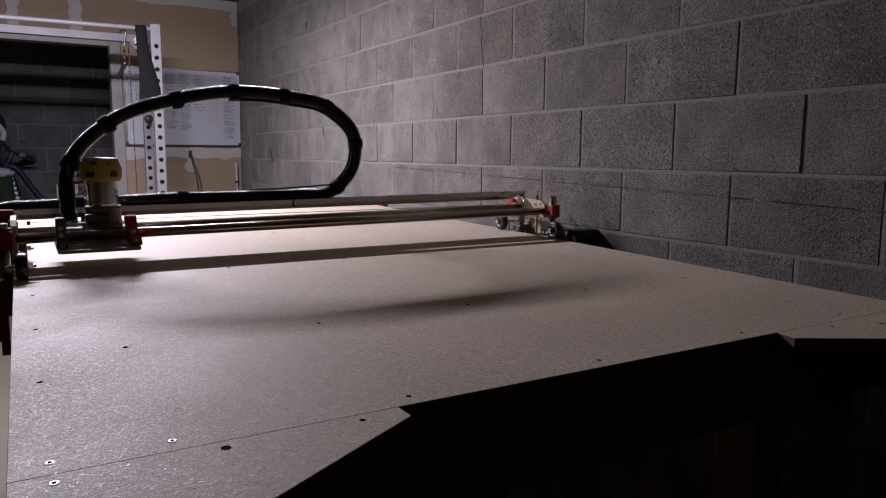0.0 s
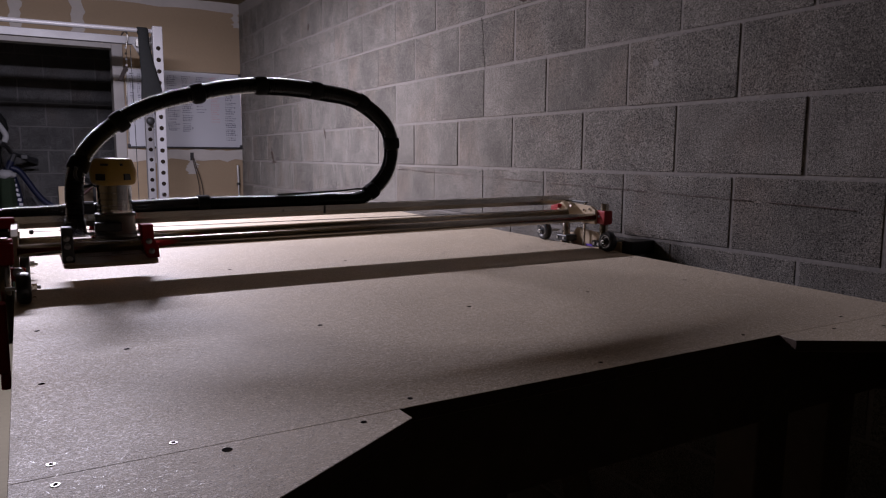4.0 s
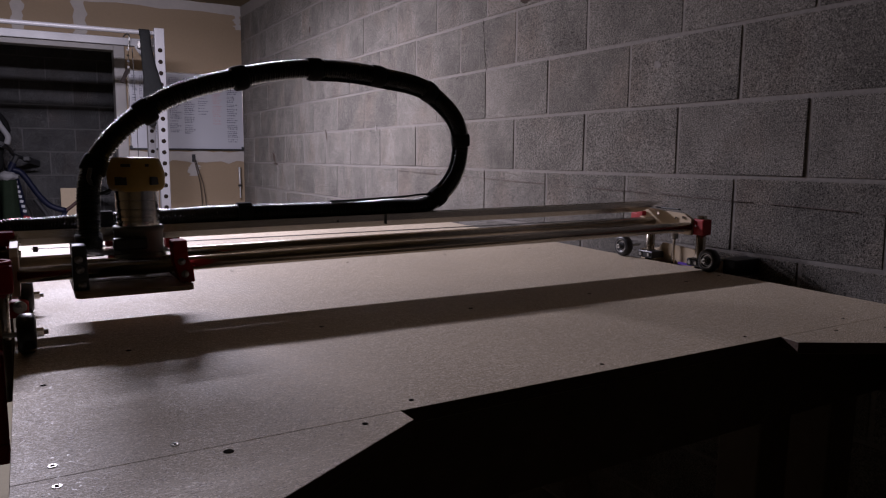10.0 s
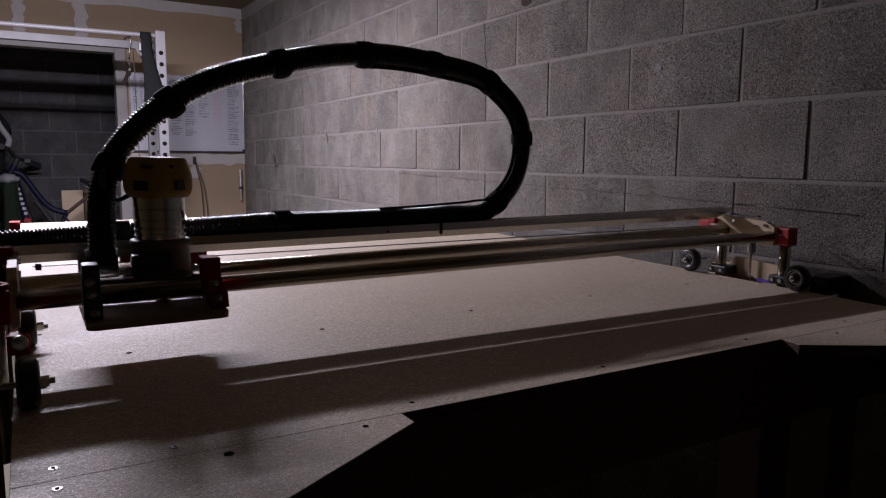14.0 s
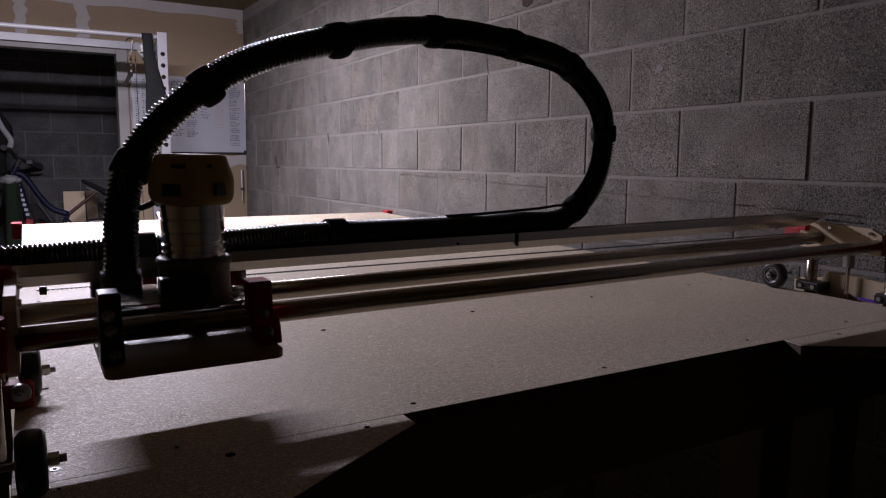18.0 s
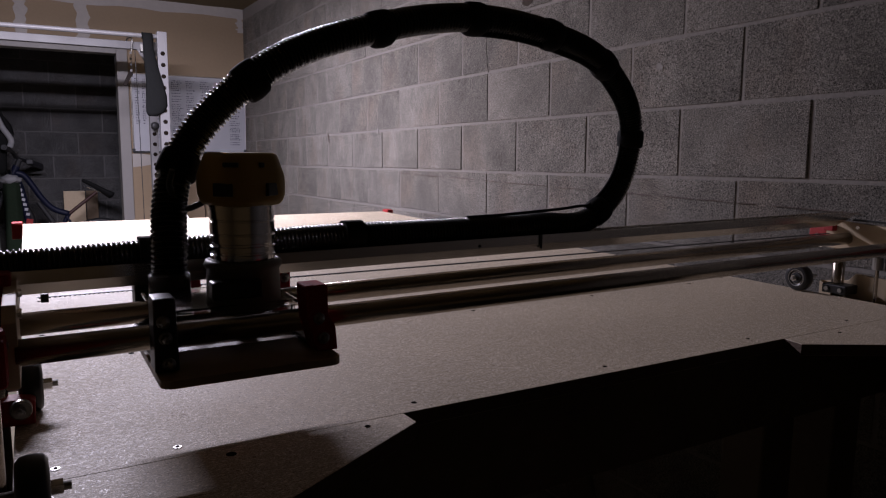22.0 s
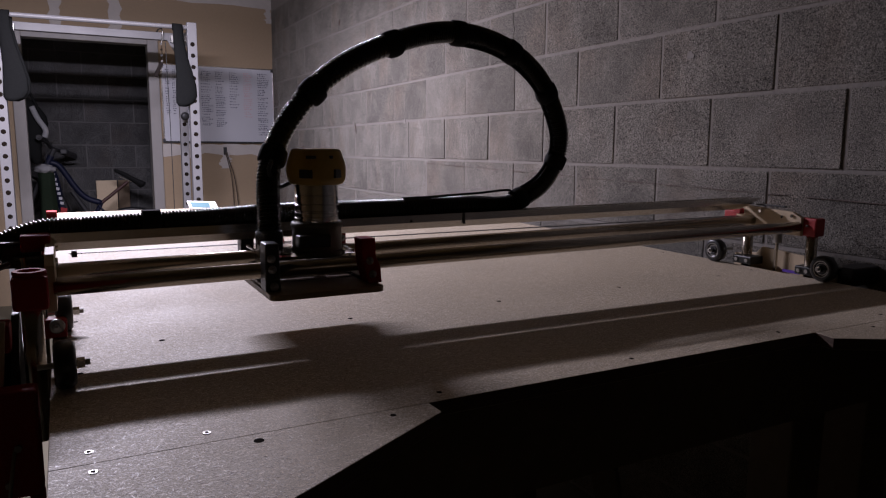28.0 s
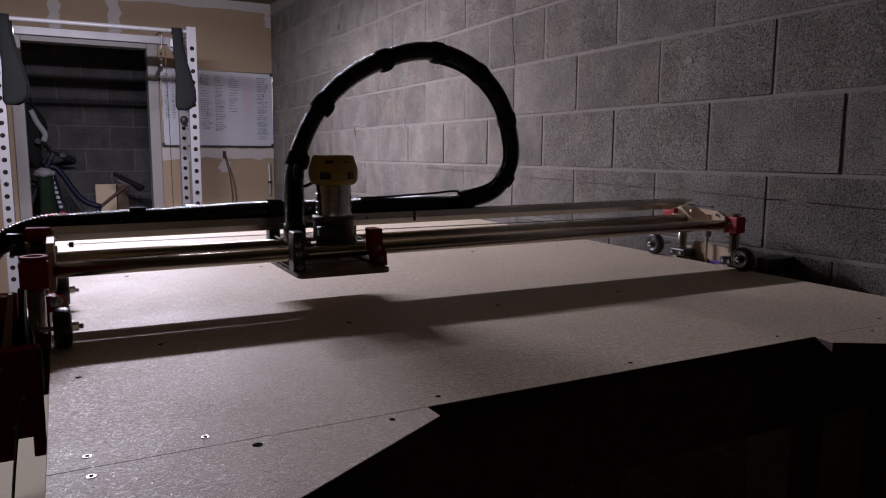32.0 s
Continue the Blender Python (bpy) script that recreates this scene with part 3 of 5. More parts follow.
ends = [[bm.verts.new((x0 + slant * (z + 0.160) / 0.026, c, Z + z + dz)) for c, z in prof] for x0, slant, dz in ((-0.016, -0.03, -0.010), (1.462, 0.075, 0.001))]
for k in range(len(prof)):
    n = (k + 1) % len(prof)
    bm.faces.new((ends[0][k], ends[0][n], ends[1][n], ends[1][k]))
bm.faces.new(ends[0])
bm.faces.new(ends[1][::-1])
bmesh.ops.recalc_face_normals(bm, faces=bm.faces)
part("trough", bm, ALU, gantry, "aluminium channel under the hose, with slanted ends")
part("trough_mount", box((1.487, -0.080, Z - 0.174), (1.5035, -0.058, Z - 0.1605), 0.002), RED, gantry, "red printed trough mount")
part("cable_tie", box((0.677, -0.1065, Z - 0.160), (0.681, -0.1045, Z - 0.138)), BLACK, gantry, "black cable tie tail")
part("screw_hole", lathe([(0.0022, 0), (0.0022, 0.0006), (0.0015, 0.0008)], pose(0.567, -0.1042, Z - 0.150, 90, 0, 0), 10), HOLE, gantry)
bm = box((0.0, -0.067, Z - 0.1808), (1.50, -0.063, Z - 0.1800))
for k in range(300):
    x = 0.002 + 0.005 * k
    n = len(bm.verts)
    q = [bm.verts.new((x + dx, c, Z - zz)) for c in (-0.067, -0.063) for dx, zz in ((0, 0.1809), (0.0026, 0.1809), (0.0022, 0.1819), (0.0004, 0.1819))]
    for face in ((0, 1, 2, 3), (7, 6, 5, 4), (2, 6, 7, 3), (1, 5, 6, 2), (0, 3, 7, 4), (0, 4, 5, 1)):
        bm.faces.new([q[i] for i in face])
bmesh.ops.recalc_face_normals(bm, faces=bm.faces)
part("belt", bm, BLACK, gantry, "black toothed drive belt")
part("belt_tie", box((0.004, -0.071, Z - 0.186), (0.012, -0.059, Z - 0.176), 0.001), BLACK, gantry)
motor = part("stepper_motor", box((-0.085, -0.12, Z - 0.19), (-0.035, -0.07, Z - 0.155), 0.003), BLACK, gantry, "black stepper motor")
part("motor_flange", box((-0.088, -0.124, Z - 0.1545), (-0.033, -0.066, Z - 0.1515), 0.001), BLACK, motor)
shaft = part("shaft_coupler", rod((-0.067, -0.14, Z - 0.1825), (-0.024, -0.14, Z - 0.1815), 0.0127, seg=18), BLACK, gantry, "black shaft coupler")
part("shaft_end", rod((-0.0237, -0.14, Z - 0.1815), (-0.014, -0.14, Z - 0.1813), 0.0055, seg=12), STEEL, shaft)
part("belt_anchor", box((-0.06, -0.13, Z - 0.166), (-0.022, -0.09, Z - 0.142), 0.003), DARKRED, gantry, "dark red printed belt anchor")
part("cable_clip", box((1.506, -0.19, Z - 0.150), (1.516, -0.11, Z - 0.146), 0.001), BLACK, gantry)


def truck(name, side):
    """Wheel truck: two legs, side plate, wheels on bolts, lead screw."""
    x = 1.530 if side > 0 else -0.046
    sh = 0.0 if side > 0 else -0.04
    s = side
    mt = DARKRED
    t = empty(name, "wheeled leg truck of the gantry at the table edge", "machine truck")
    for c in (-0.250, -0.075):
        part("leg_tube", rod((x, c, Z - 0.40), (x, c, Z - 0.168 if s > 0 else Z - 0.19), 0.0127, seg=24), TUBE, t, "bright steel leg tube", smooth=False)
        for f in t.children[-1].data.polygons:
            f.use_smooth = len(f.vertices) == 4
    px = x + 0.023 if s > 0 else x - 0.028
    if s > 0:
        out = [(-0.30, Z - 0.42), (-0.30, Z - 0.285), (-0.268, Z - 0.268), (-0.17, Z - 0.262), (-0.10, Z - 0.258), (-0.085, Z - 0.275), (-0.02, Z - 0.285), (-0.02, Z - 0.40), (-0.1, Z - 0.42)]
    else:
        out = [(-0.26, Z - 0.45), (-0.26, Z - 0.30), (-0.22, Z - 0.262), (-0.19, Z - 0.242), (-0.17, Z - 0.242), (-0.16, Z - 0.30), (-0.02, Z - 0.31), (-0.02, Z - 0.42)]
    m = Matrix(((0, 1, 0, px), (1, 0, 0, 0), (0, 0, 1, 0), (0, 0, 0, 1)))
    part("side_plate", prism(out, 0.010, m, 0.001), PLY if s > 0 else BLACK, t, "plywood side plate" if s > 0 else "black side plate")
    if s < 0:
        part("brace_strip", prism([(-0.083, Z - 0.235), (-0.076, Z - 0.235), (-0.083, Z - 0.318), (-0.096, Z - 0.318)], 0.01, Matrix.Translation((0, -0.262, 0)), 0.0008), PLY, t, "pale plywood edge strip")
        sk = part("skirt", box((-0.112, -0.335, Z - 0.44), (-0.0435, -0.300, Z - 0.305), 0.004), DARKRED, t, "dark red printed lower bracket")
        for x0, x1 in ((-0.112, -0.085), (-0.060, -0.0435)):
            part("foot", box((x0, -0.333, Z - 0.472), (x1, -0.302, Z - 0.441), 0.003), DARKRED, sk)
        for dx, dz in ((-0.03, 0.0), (-0.018, 0.045), (-0.045, 0.09)):
            part("cap_screw", rod((-0.05 + dx, -0.338, Z - 0.42 + dz), (-0.05 + dx, -0.334, Z - 0.42 + dz), 0.0045, seg=8), STEEL, sk)
        part("tensioner", box((-0.125, -0.255, Z - 0.278), (-0.072, -0.215, Z - 0.240), 0.004), DARKRED, t)
        part("wire_loop", pipe(curve([(-0.07, -0.20, Z - 0.17), (-0.10, -0.215, Z - 0.185), (-0.112, -0.23, Z - 0.23), (-0.105, -0.23, Z - 0.30), (-0.085, -0.25, Z - 0.36), (-0.10, -0.26, Z - 0.46)]), 0.004, 8), BLACK, t)
        part("wire_loop", pipe(curve([(-0.065, -0.30, Z - 0.34), (-0.075, -0.345, Z - 0.40), (-0.088, -0.35, Z - 0.50), (-0.10, -0.34, Z - 0.62)]), 0.0022, 8), STEEL, t)
    wx = 1.492 if s > 0 else -0.0115
    for c in (-0.009 + sh, -0.311 if s > 0 else -0.341):
        w = part("wheel", lathe([(0.0135, -0.008), (0.0155, -0.0115), (0.0245, -0.012), (0.0288, -0.0085), (0.0298, -0.003), (0.0298, 0.003), (0.0288, 0.0085), (0.0245, 0.012), (0.0155, 0.0115), (0.0135, 0.008)],
                                pose(wx, c, TOP + 0.0298, 0, 90, 0), 32), RUBBER, t, "black rubber skate wheel", smooth=True)
        part("bearing", lathe([(0.0075, -0.0095), (0.0078, -0.0115), (0.0118, -0.0112), (0.0125, -0.0095), (0.0125, 0.0095), (0.0118, 0.0112), (0.0078, 0.0115), (0.0075, 0.0095)], pose(wx, c, TOP + 0.0298, 0, 90, 0), 20), BIKE_BLACK, w)
        part("hub_ring", lathe([(0.0172, -0.009), (0.0172, -0.0122), (0.0186, -0.0124), (0.0190, -0.0118), (0.0190, 0.0118), (0.0186, 0.0124), (0.0172, 0.0122), (0.0172, 0.009)], pose(wx, c, TOP + 0.0298, 0, 90, 0), 24), STEEL, w)
        part("axle_bolt", rod((wx - s * 0.0275, c, TOP + 0.0298), (px if s > 0 else wx - 0.03, c, TOP + 0.0298), 0.0038, seg=10), STEEL, w)
        part("nut", rod((wx - s * 0.0125, c, TOP + 0.0298), (wx - s * 0.0215, c, TOP + 0.0298), 0.0068, seg=6), CHROME, w)
    if s > 0:
        for c0, c1 in ((-0.112, -0.058), (-0.276, -0.232)):
            b = part("roller_block", box((x - 0.03, c0, Z - 0.300), (x + 0.016, c1, Z - 0.280), 0.003), RUBBER, t)
            for c in (c0 + 0.012, c1 - 0.012):
                part("bolt", rod((x - 0.034, c, Z - 0.290), (x - 0.026, c, Z - 0.290), 0.005, seg=6), STEEL, b)
    else:
        b = part("roller_block", prism([(-0.062, Z - 0.304), (-0.0085, Z - 0.304), (-0.0075, Z - 0.279), (-0.012, Z - 0.2755), (-0.062, Z - 0.274)], 0.026, Matrix.Translation((0, -0.098, 0)), 0.0015), RED, t, "red printed roller bracket")
        part("guide_bearing", lathe([(0.0045, 0.0), (0.0047, 0.0065), (0.0088, 0.0068), (0.0092, 0.0062), (0.0098, 0.0062), (0.0102, 0.0068), (0.0108, 0.006), (0.0110, -0.001)], pose(-0.0215, -0.100, Z - 0.2845, 90, 0, 0), 28), STEEL, b, "bright steel guide bearing")
        part("bolt", rod((-0.0225, -0.116, Z - 0.2845), (-0.0225, -0.106, Z - 0.2845), 0.0056, seg=6), ZINC, b)
        part("bolt_end", rod((-0.0225, -0.121, Z - 0.2845), (-0.0225, -0.116, Z - 0.2845), 0.003, seg=10), ZINC, b)
    part("lead_screw", rod((x + s * 0.01, -0.152, Z - 0.31), (x + s * 0.01, -0.152, Z - 0.17), 0.004, seg=10), TUBE, t, "threaded lead screw")
    part("coupler", rod((x + s * 0.01, -0.152, Z - 0.240), (x + s * 0.01, -0.152, Z - 0.214), 0.011, seg=14), STEEL, t)
    if s > 0:
        part("tape_mark", box((x - 0.014, -0.235, Z - 0.304), (x - 0.008, -0.19, Z - 0.298)), PURPLE, t, "purple tape")
    # right: the drive motor; left: a dark box added to fill the bright gap
    part("drive_motor", box((px + 0.012, -0.335, Z - 0.32), (px + 0.110, -0.286, Z - 0.278), 0.003) if s > 0 else box((px - 0.055, -0.20, Z - 0.39), (px, -0.14, Z - 0.262), 0.003), BLACK if s > 0 else STRAP, t, "black box, drive motor at right and stand-in for dark clutter at left")
    return t


trucks = [truck("wheel_truck", 1), truck("wheel_truck", -1)]

# router slide; its own zero is where it stands at 28 s
carriage = empty("router_carriage", "sliding router carriage with a plywood base and printed brackets", "carriage")
bm = bmesh.new()
pts = []
X0, X1, C0, C1, R = 0.252, 0.4285, -0.304, -0.055, 0.012
for cx, cy, a0 in ((X1 - R, C1 - R, 0), (X0 + R, C1 - R, 90), (X0 + R, C0 + R, 180), (X1 - R, C0 + R, 270)):
    for k in range(5):
        a = radians(a0 + 22.5 * k)
        pts.append((cx + R * math.cos(a), cy + R * math.sin(a)))
f = bm.faces.new([bm.verts.new((x, y, Z - 0.2315)) for x, y in pts])
r = bmesh.ops.extrude_face_region(bm, geom=[f])
bmesh.ops.translate(bm, vec=(0, 0, 0.0080), verts=[v for v in r["geom"] if isinstance(v, bmesh.types.BMVert)])
bmesh.ops.recalc_face_normals(bm, faces=bm.faces)
part("base_board", bm, PLATE, carriage, "brown plywood base board with rounded corners")


def bracket(outline, bolts, c0, c1, material, label):
    """Printed clamp on the base board, from its outline in x, z, with bolts through its front."""
    b = part("tube_bracket", prism([(x, Z + z) for x, z in outline], c1 - c0, Matrix.Translation((0, c0, 0)), 0.0022), material, carriage, label)
    for x, z in bolts:
        part("bolt", lathe([(0.0001, 0.0075), (0.0026, 0.0072), (0.0040, 0.0058), (0.0044, 0.004), (0.0044, -0.004)], pose(x, c0, Z + z, 90, 0, 0), 6), ZINC, b)
        part("washer", lathe([(0.0044, 0.0022), (0.0058, 0.0018), (0.0064, 0.0008), (0.0064, -0.002)], pose(x, c0, Z + z, 90, 0, 0), 18), ZINC, b)


def upright(x0, x1, top, lean):
    return [(x0, -0.2235), (x1, -0.2235), (x1 - lean, top), (x0 + 0.2 * lean, top)]


bracket(upright(0.251, 0.2735, -0.152, 0.002), ((0.2597, -0.174), (0.2612, -0.190), (0.2635, -0.2155)), -0.276, -0.244, BLACK, "black printed tube bracket")
bracket([(0.411, -0.2235), (0.4345, -0.2235), (0.4325, -0.199), (0.4265, -0.186), (0.4245, -0.182), (0.4235, -0.152), (0.3995, -0.152), (0.4015, -0.188)],
        ((0.4135, -0.1875), (0.4185, -0.209)), -0.276, -0.244, DARKRED, "dark red printed tube bracket")
bracket(upright(0.258, 0.280, -0.152, 0.0), (), -0.085, -0.056, BLACK, "black printed tube bracket")
bracket([(0.420, -0.2235), (0.4455, -0.2235), (0.4455, -0.150), (0.4415, -0.142), (0.4365, -0.140), (0.4345, -0.133), (0.420, -0.133)], ((0.4375, -0.158), (0.4375, -0.177)), -0.085, -0.056, DARKRED, "dark red printed tube bracket")
clamp = part("belt_clamp", box((0.3165, -0.082, Z - 0.1955), (0.3335, -0.060, Z - 0.1715), 0.002), RED, carriage, "small red printed belt clamp")
part("bolt", rod((0.327, -0.0845, Z - 0.184), (0.327, -0.0815, Z - 0.184), 0.0036, seg=6), ZINC, clamp)
for x0, x1 in ((0.254, 0.272), (0.411, 0.43)):
    part("bearing_strip", box((x0, -0.243, Z - 0.2235), (x1, -0.086, Z - 0.2175), 0.002), BLACK, carriage)
part("rear_stop", box((0.281, -0.082, Z - 0.2235), (0.4115, -0.062, Z - 0.196), 0.002), BLACK, carriage, "black rear cross bar")
RX, RC = 0.361, -0.178
shoe = part("dust_shoe", box((0.262, -0.225, Z - 0.182), (0.41, -0.105, Z - 0.176), 0.002), CLEAR, carriage, "clear acrylic dust shoe")
part("front_wall", box((0.2825, -0.2105, Z - 0.2230), (0.4095, -0.2080, Z - 0.1822), 0.0006), CLEAR, shoe)
for x in (0.2740, 0.4050):
    part("side_wall", box((x, -0.2075, Z - 0.2170), (x + 0.0025, -0.1160, Z - 0.1822), 0.0006), CLEAR, shoe)
part("hose_collar", lathe([(0.0212, 0), (0.0212, 0.030), (0.0197, 0.030), (0.0197, 0.001)], pose(0.2825, RC, Z - 0.176), 28), FROST, carriage, "clear plastic hose collar", smooth=True)

bm = lathe([(0.0345, 0), (0.0352, 0.003), (0.0352, 0.009), (0.0338, 0.010), (0.0338, 0.0115), (0.0352, 0.0125), (0.0352, 0.018), (0.0335, 0.019), (0.0335, 0.021), (0.0352, 0.022), (0.0352, 0.030), (0.0341, 0.031), (0.0341, 0.032), (0.0352, 0.033), (0.0352, 0.045), (0.0341, 0.046), (0.0341, 0.047), (0.0352, 0.048), (0.0352, 0.064), (0.033, 0.066)],
           pose(RX, RC, Z - 0.136), 48)
bm.normal_update()
router = part("router_motor", ringed(bm), CHROME, carriage, "bright metal trim router motor", smooth=True)
bm = lathe([(0.0325, 0), (0.0385, 0.002), (0.0415, 0.006), (0.0435, 0.012), (0.0440, 0.026), (0.0428, 0.035), (0.0395, 0.045), (0.0375, 0.052), (0.0360, 0.0555), (0.032, 0.0575), (0.018, 0.0582)], None, 48)
for v in bm.verts:
    # squared-off shoulders
    a = math.atan2(v.co.y, v.co.x) - 0.35
    k = (abs(math.cos(a)) ** 3.2 + abs(math.sin(a)) ** 3.2) ** (-1 / 3.2)
    v.co.x, v.co.y = v.co.x * k * 0.955, v.co.y * k * 0.955
bmesh.ops.transform(bm, matrix=pose(RX, RC, Z - 0.074), verts=bm.verts)
cap = part("router_cap", bm, YELLOW, carriage, "yellow plastic router cap", smooth=True)


def on_cap(turn, wide, low, high, deep=0.0006):
    """A dark slot let into the cap's side at a given turn."""
    a = radians(turn)
    k = (abs(math.cos(a - 0.35)) ** 3.2 + abs(math.sin(a - 0.35)) ** 3.2) ** (-1 / 3.2) * 0.955
    r = (0.0440 if low < 0.03 else 0.0402) * k
    part("vent", box((-wide / 2, -r - deep, low), (wide / 2, -r + 0.006, high), 0.001), BLACK, cap, m=Matrix.Translation((RX, RC, Z - 0.074)) @ pose(0, 0, 0, 0, 0, turn + 90))


for turn in (-128, -52, 40, 130):
    on_cap(turn, 0.022, 0.012, 0.026)
for turn in (-118, -70):
    on_cap(turn, 0.016 if turn < -100 else 0.006, 0.0425, 0.0475, 0.0016)
base = part("router_base", lathe([(0.0412, 0), (0.0418, 0.004), (0.0405, 0.008), (0.0395, 0.044), (0.0415, 0.046), (0.0425, 0.050), (0.0405, 0.054), (0.0368, 0.0555), (0.0358, 0.052), (0.0355, 0.006)],
                                 pose(RX, RC, Z - 0.188), 32), SMOKE, carriage, "dull grey plastic router base with a flared rim", smooth=True)
part("spindle", rod((RX, RC, Z - 0.186), (RX, RC, Z - 0.137), 0.019, seg=20), BLACK, base)
part("lock_lever", box((RX - 0.045, RC - 0.050, Z - 0.170), (RX + 0.008, RC - 0.028, Z - 0.150), 0.003), BLACK, base)
part("collet", rod((RX, RC, Z - 0.225), (RX, RC, Z - 0.186), 0.011, seg=12), CHROME, base)
part("power_lead", pipe(curve([(RX - 0.03, RC + 0.02, Z - 0.068), (RX - 0.056, RC + 0.025, Z - 0.078), (RX - 0.072, RC + 0.015, Z - 0.055), (RX - 0.070, RC + 0.008, Z - 0.035)]), 0.0035), BLACK, router)

# ---- hose: rigid ribbed pieces that roll with the slide ----
LOW = Z - 0.1285
HR = 0.0192


# where the tape bands stand, from the collar to the trough (x, height over the eye), and how far each lies behind the slide
BAND_LINES = (
    (20.42, ((0.109, -0.022), (0.199, 0.071), (0.369, 0.136), (0.521, 0.161), (0.665, 0.155), (0.801, 0.127), (0.898, 0.015), (0.826, -0.114))),
    (24.0, ((0.201, -0.021), (0.282, 0.075), (0.441, 0.151), (0.585, 0.178), (0.722, 0.164), (0.834, 0.116), (0.907, -0.016), (0.823, -0.121))),
    (28.0, ((0.306, -0.019), (0.378, 0.084), (0.524, 0.167), (0.660, 0.193), (0.783, 0.165), (0.882, 0.089), (0.922, -0.052), (0.826, -0.124))),
    (32.0, ((0.412, -0.017), (0.467, 0.088), (0.601, 0.179), (0.730, 0.200), (0.843, 0.158), (0.927, 0.056), (0.935, -0.081), (0.824, -0.125))))
BAND_DEPTH = (-0.130, -0.133, -0.133, -0.120, -0.109, -0.088, -0.060, -0.062)


def hose_knots(t):
    """The hose's centre line in the gantry's space: the trough, the bands, the collar."""
    times = [row[0] for row in BAND_LINES]
    bands = []
    for k in range(8):
        x = float(np.interp(t, times, [row[1][k][0] for row in BAND_LINES]))
        z = float(np.interp(t, times, [row[1][k][1] for row in BAND_LINES]))
        bands.append(Vector((x, BAND_DEPTH[k], Z + z)))
    px = 0.2825 + slide_x(t)
    return [Vector((0.375, -0.081, LOW)), Vector((0.53, -0.081, LOW)), Vector((0.69, -0.078, LOW + 0.002))] + bands[::-1] + [Vector((px, RC, Z - 0.150))]


FIRST_BAND = 3


def hose_spans(t):
    """Each span between two knots as a fine smooth line."""
    p = hose_knots(t)
    ends = [2 * p[0] - p[1]] + p + [p[-1] - Vector((0, 0, 0.12))]
    spans = []
    for a, b, c, d in zip(ends, ends[1:], ends[2:], ends[3:]):
        chord = (c - b).length
        m1 = ((b - a).normalized() * chord + (c - b).normalized() * (b - a).length).normalized()
        m2 = ((c - b).normalized() * (d - c).length + (d - c).normalized() * chord).normalized()
        # longer handles where the line turns more, so that it rounds like an arc
        reach = chord * (1 + 0.38 * (1 - max(-1.0, m1.dot(m2))))
        m1, m2 = m1 * reach, m2 * reach
        line = []
        for k in range(41):
            u = k / 40
            line.append((2 * u ** 3 - 3 * u * u + 1) * b + (u ** 3 - 2 * u * u + u) * m1 + (3 * u * u - 2 * u ** 3) * c + (u ** 3 - u * u) * m2)
        spans.append(line)
    return spans


def run_of(line):
    run = [0.0]
    for a, b in zip(line, line[1:]):
        run.append(run[-1] + (b - a).length)
    return run


PIECE = 0.0104
COUNTS = [max(2, round(run_of(line)[-1] / PIECE)) for line in hose_spans(0)]


def piece_poses(t):
    out = []
    for line, count in zip(hose_spans(t), COUNTS):
        run = run_of(line)
        cuts = [Vector([float(np.interp(run[-1] * j / count, run, [q[i] for q in line])) for i in range(3)]) for j in range(count + 1)]
        for a, b in zip(cuts, cuts[1:]):
            d = (b - a).normalized()
            side = Vector((0, 1, 0))
            side = (side - d * side.dot(d)).normalized()
            m = Matrix((side, side.cross(d), d)).transposed().to_4x4()
            m.translation = (a + b) / 2
            out.append(m)
    return out


hose = empty("vacuum_hose", "black corrugated vacuum hose looping over the gantry, tied with tape", "hose")


def ribbed(length, ribs):
    prof = []
    for k in range(ribs * 8 + 1):
        swell = 0.5 - 0.5 * math.cos(2 * math.pi * k / 8)
        prof.append((HR - 0.0034 * (1 - swell ** 1.3), -length / 2 + length * k / (8 * ribs)))
    return lathe(prof, seg=20)


seg_ob = part("hose_piece", ribbed(PIECE * 1.04, 2), HOSE, hose, smooth=True)
CS = 1  # side of the taped cable: the inside of the loop


def tape_band(lump):
    """Tape wound round hose and cable, fuller where the cable lies."""
    bm = bmesh.new()
    last = None
    for z, swell in ((-0.0150, -0.002), (-0.0135, 0.0012), (-0.010, 0.0020), (0.0, 0.0024), (0.010, 0.0019), (0.0135, 0.0010), (0.0150, -0.002)):
        ring = []
        for k in range(24):
            a = 2 * math.pi * k / 24
            r = HR + swell + (lump * max(0.0, CS * math.sin(a)) ** 2 * swell / 0.0024 if swell > 0 else 0.0)
            ring.append(bm.verts.new((r * math.cos(a), r * math.sin(a), z)))
        if last:
            for k in range(24):
                bm.faces.new((last[k], last[(k + 1) % 24], ring[(k + 1) % 24], ring[k]))
        last = ring
    bmesh.ops.recalc_face_normals(bm, faces=bm.faces)
    return bm


band_ob = part("tape_band", tape_band(0.0036), TAPE, None, "", pose(0, 0, -PIECE / 2), smooth=True)
cable_bm = rod((0.0, CS * (HR + 0.0015), -PIECE * 0.55), (0.0, CS * (HR + 0.0015), PIECE * 0.55), 0.0038, seg=10)
cable_ob = part("taped_cable", cable_bm, TAPE, None, smooth=True)
pieces = [seg_ob]
for k in range(1, sum(COUNTS)):
    o = seg_ob.copy()
    scene.collection.objects.link(o)
    pieces.append(o)
starts = [sum(COUNTS[:k]) for k in range(FIRST_BAND, len(COUNTS))]
first_band, first_cable = True, True
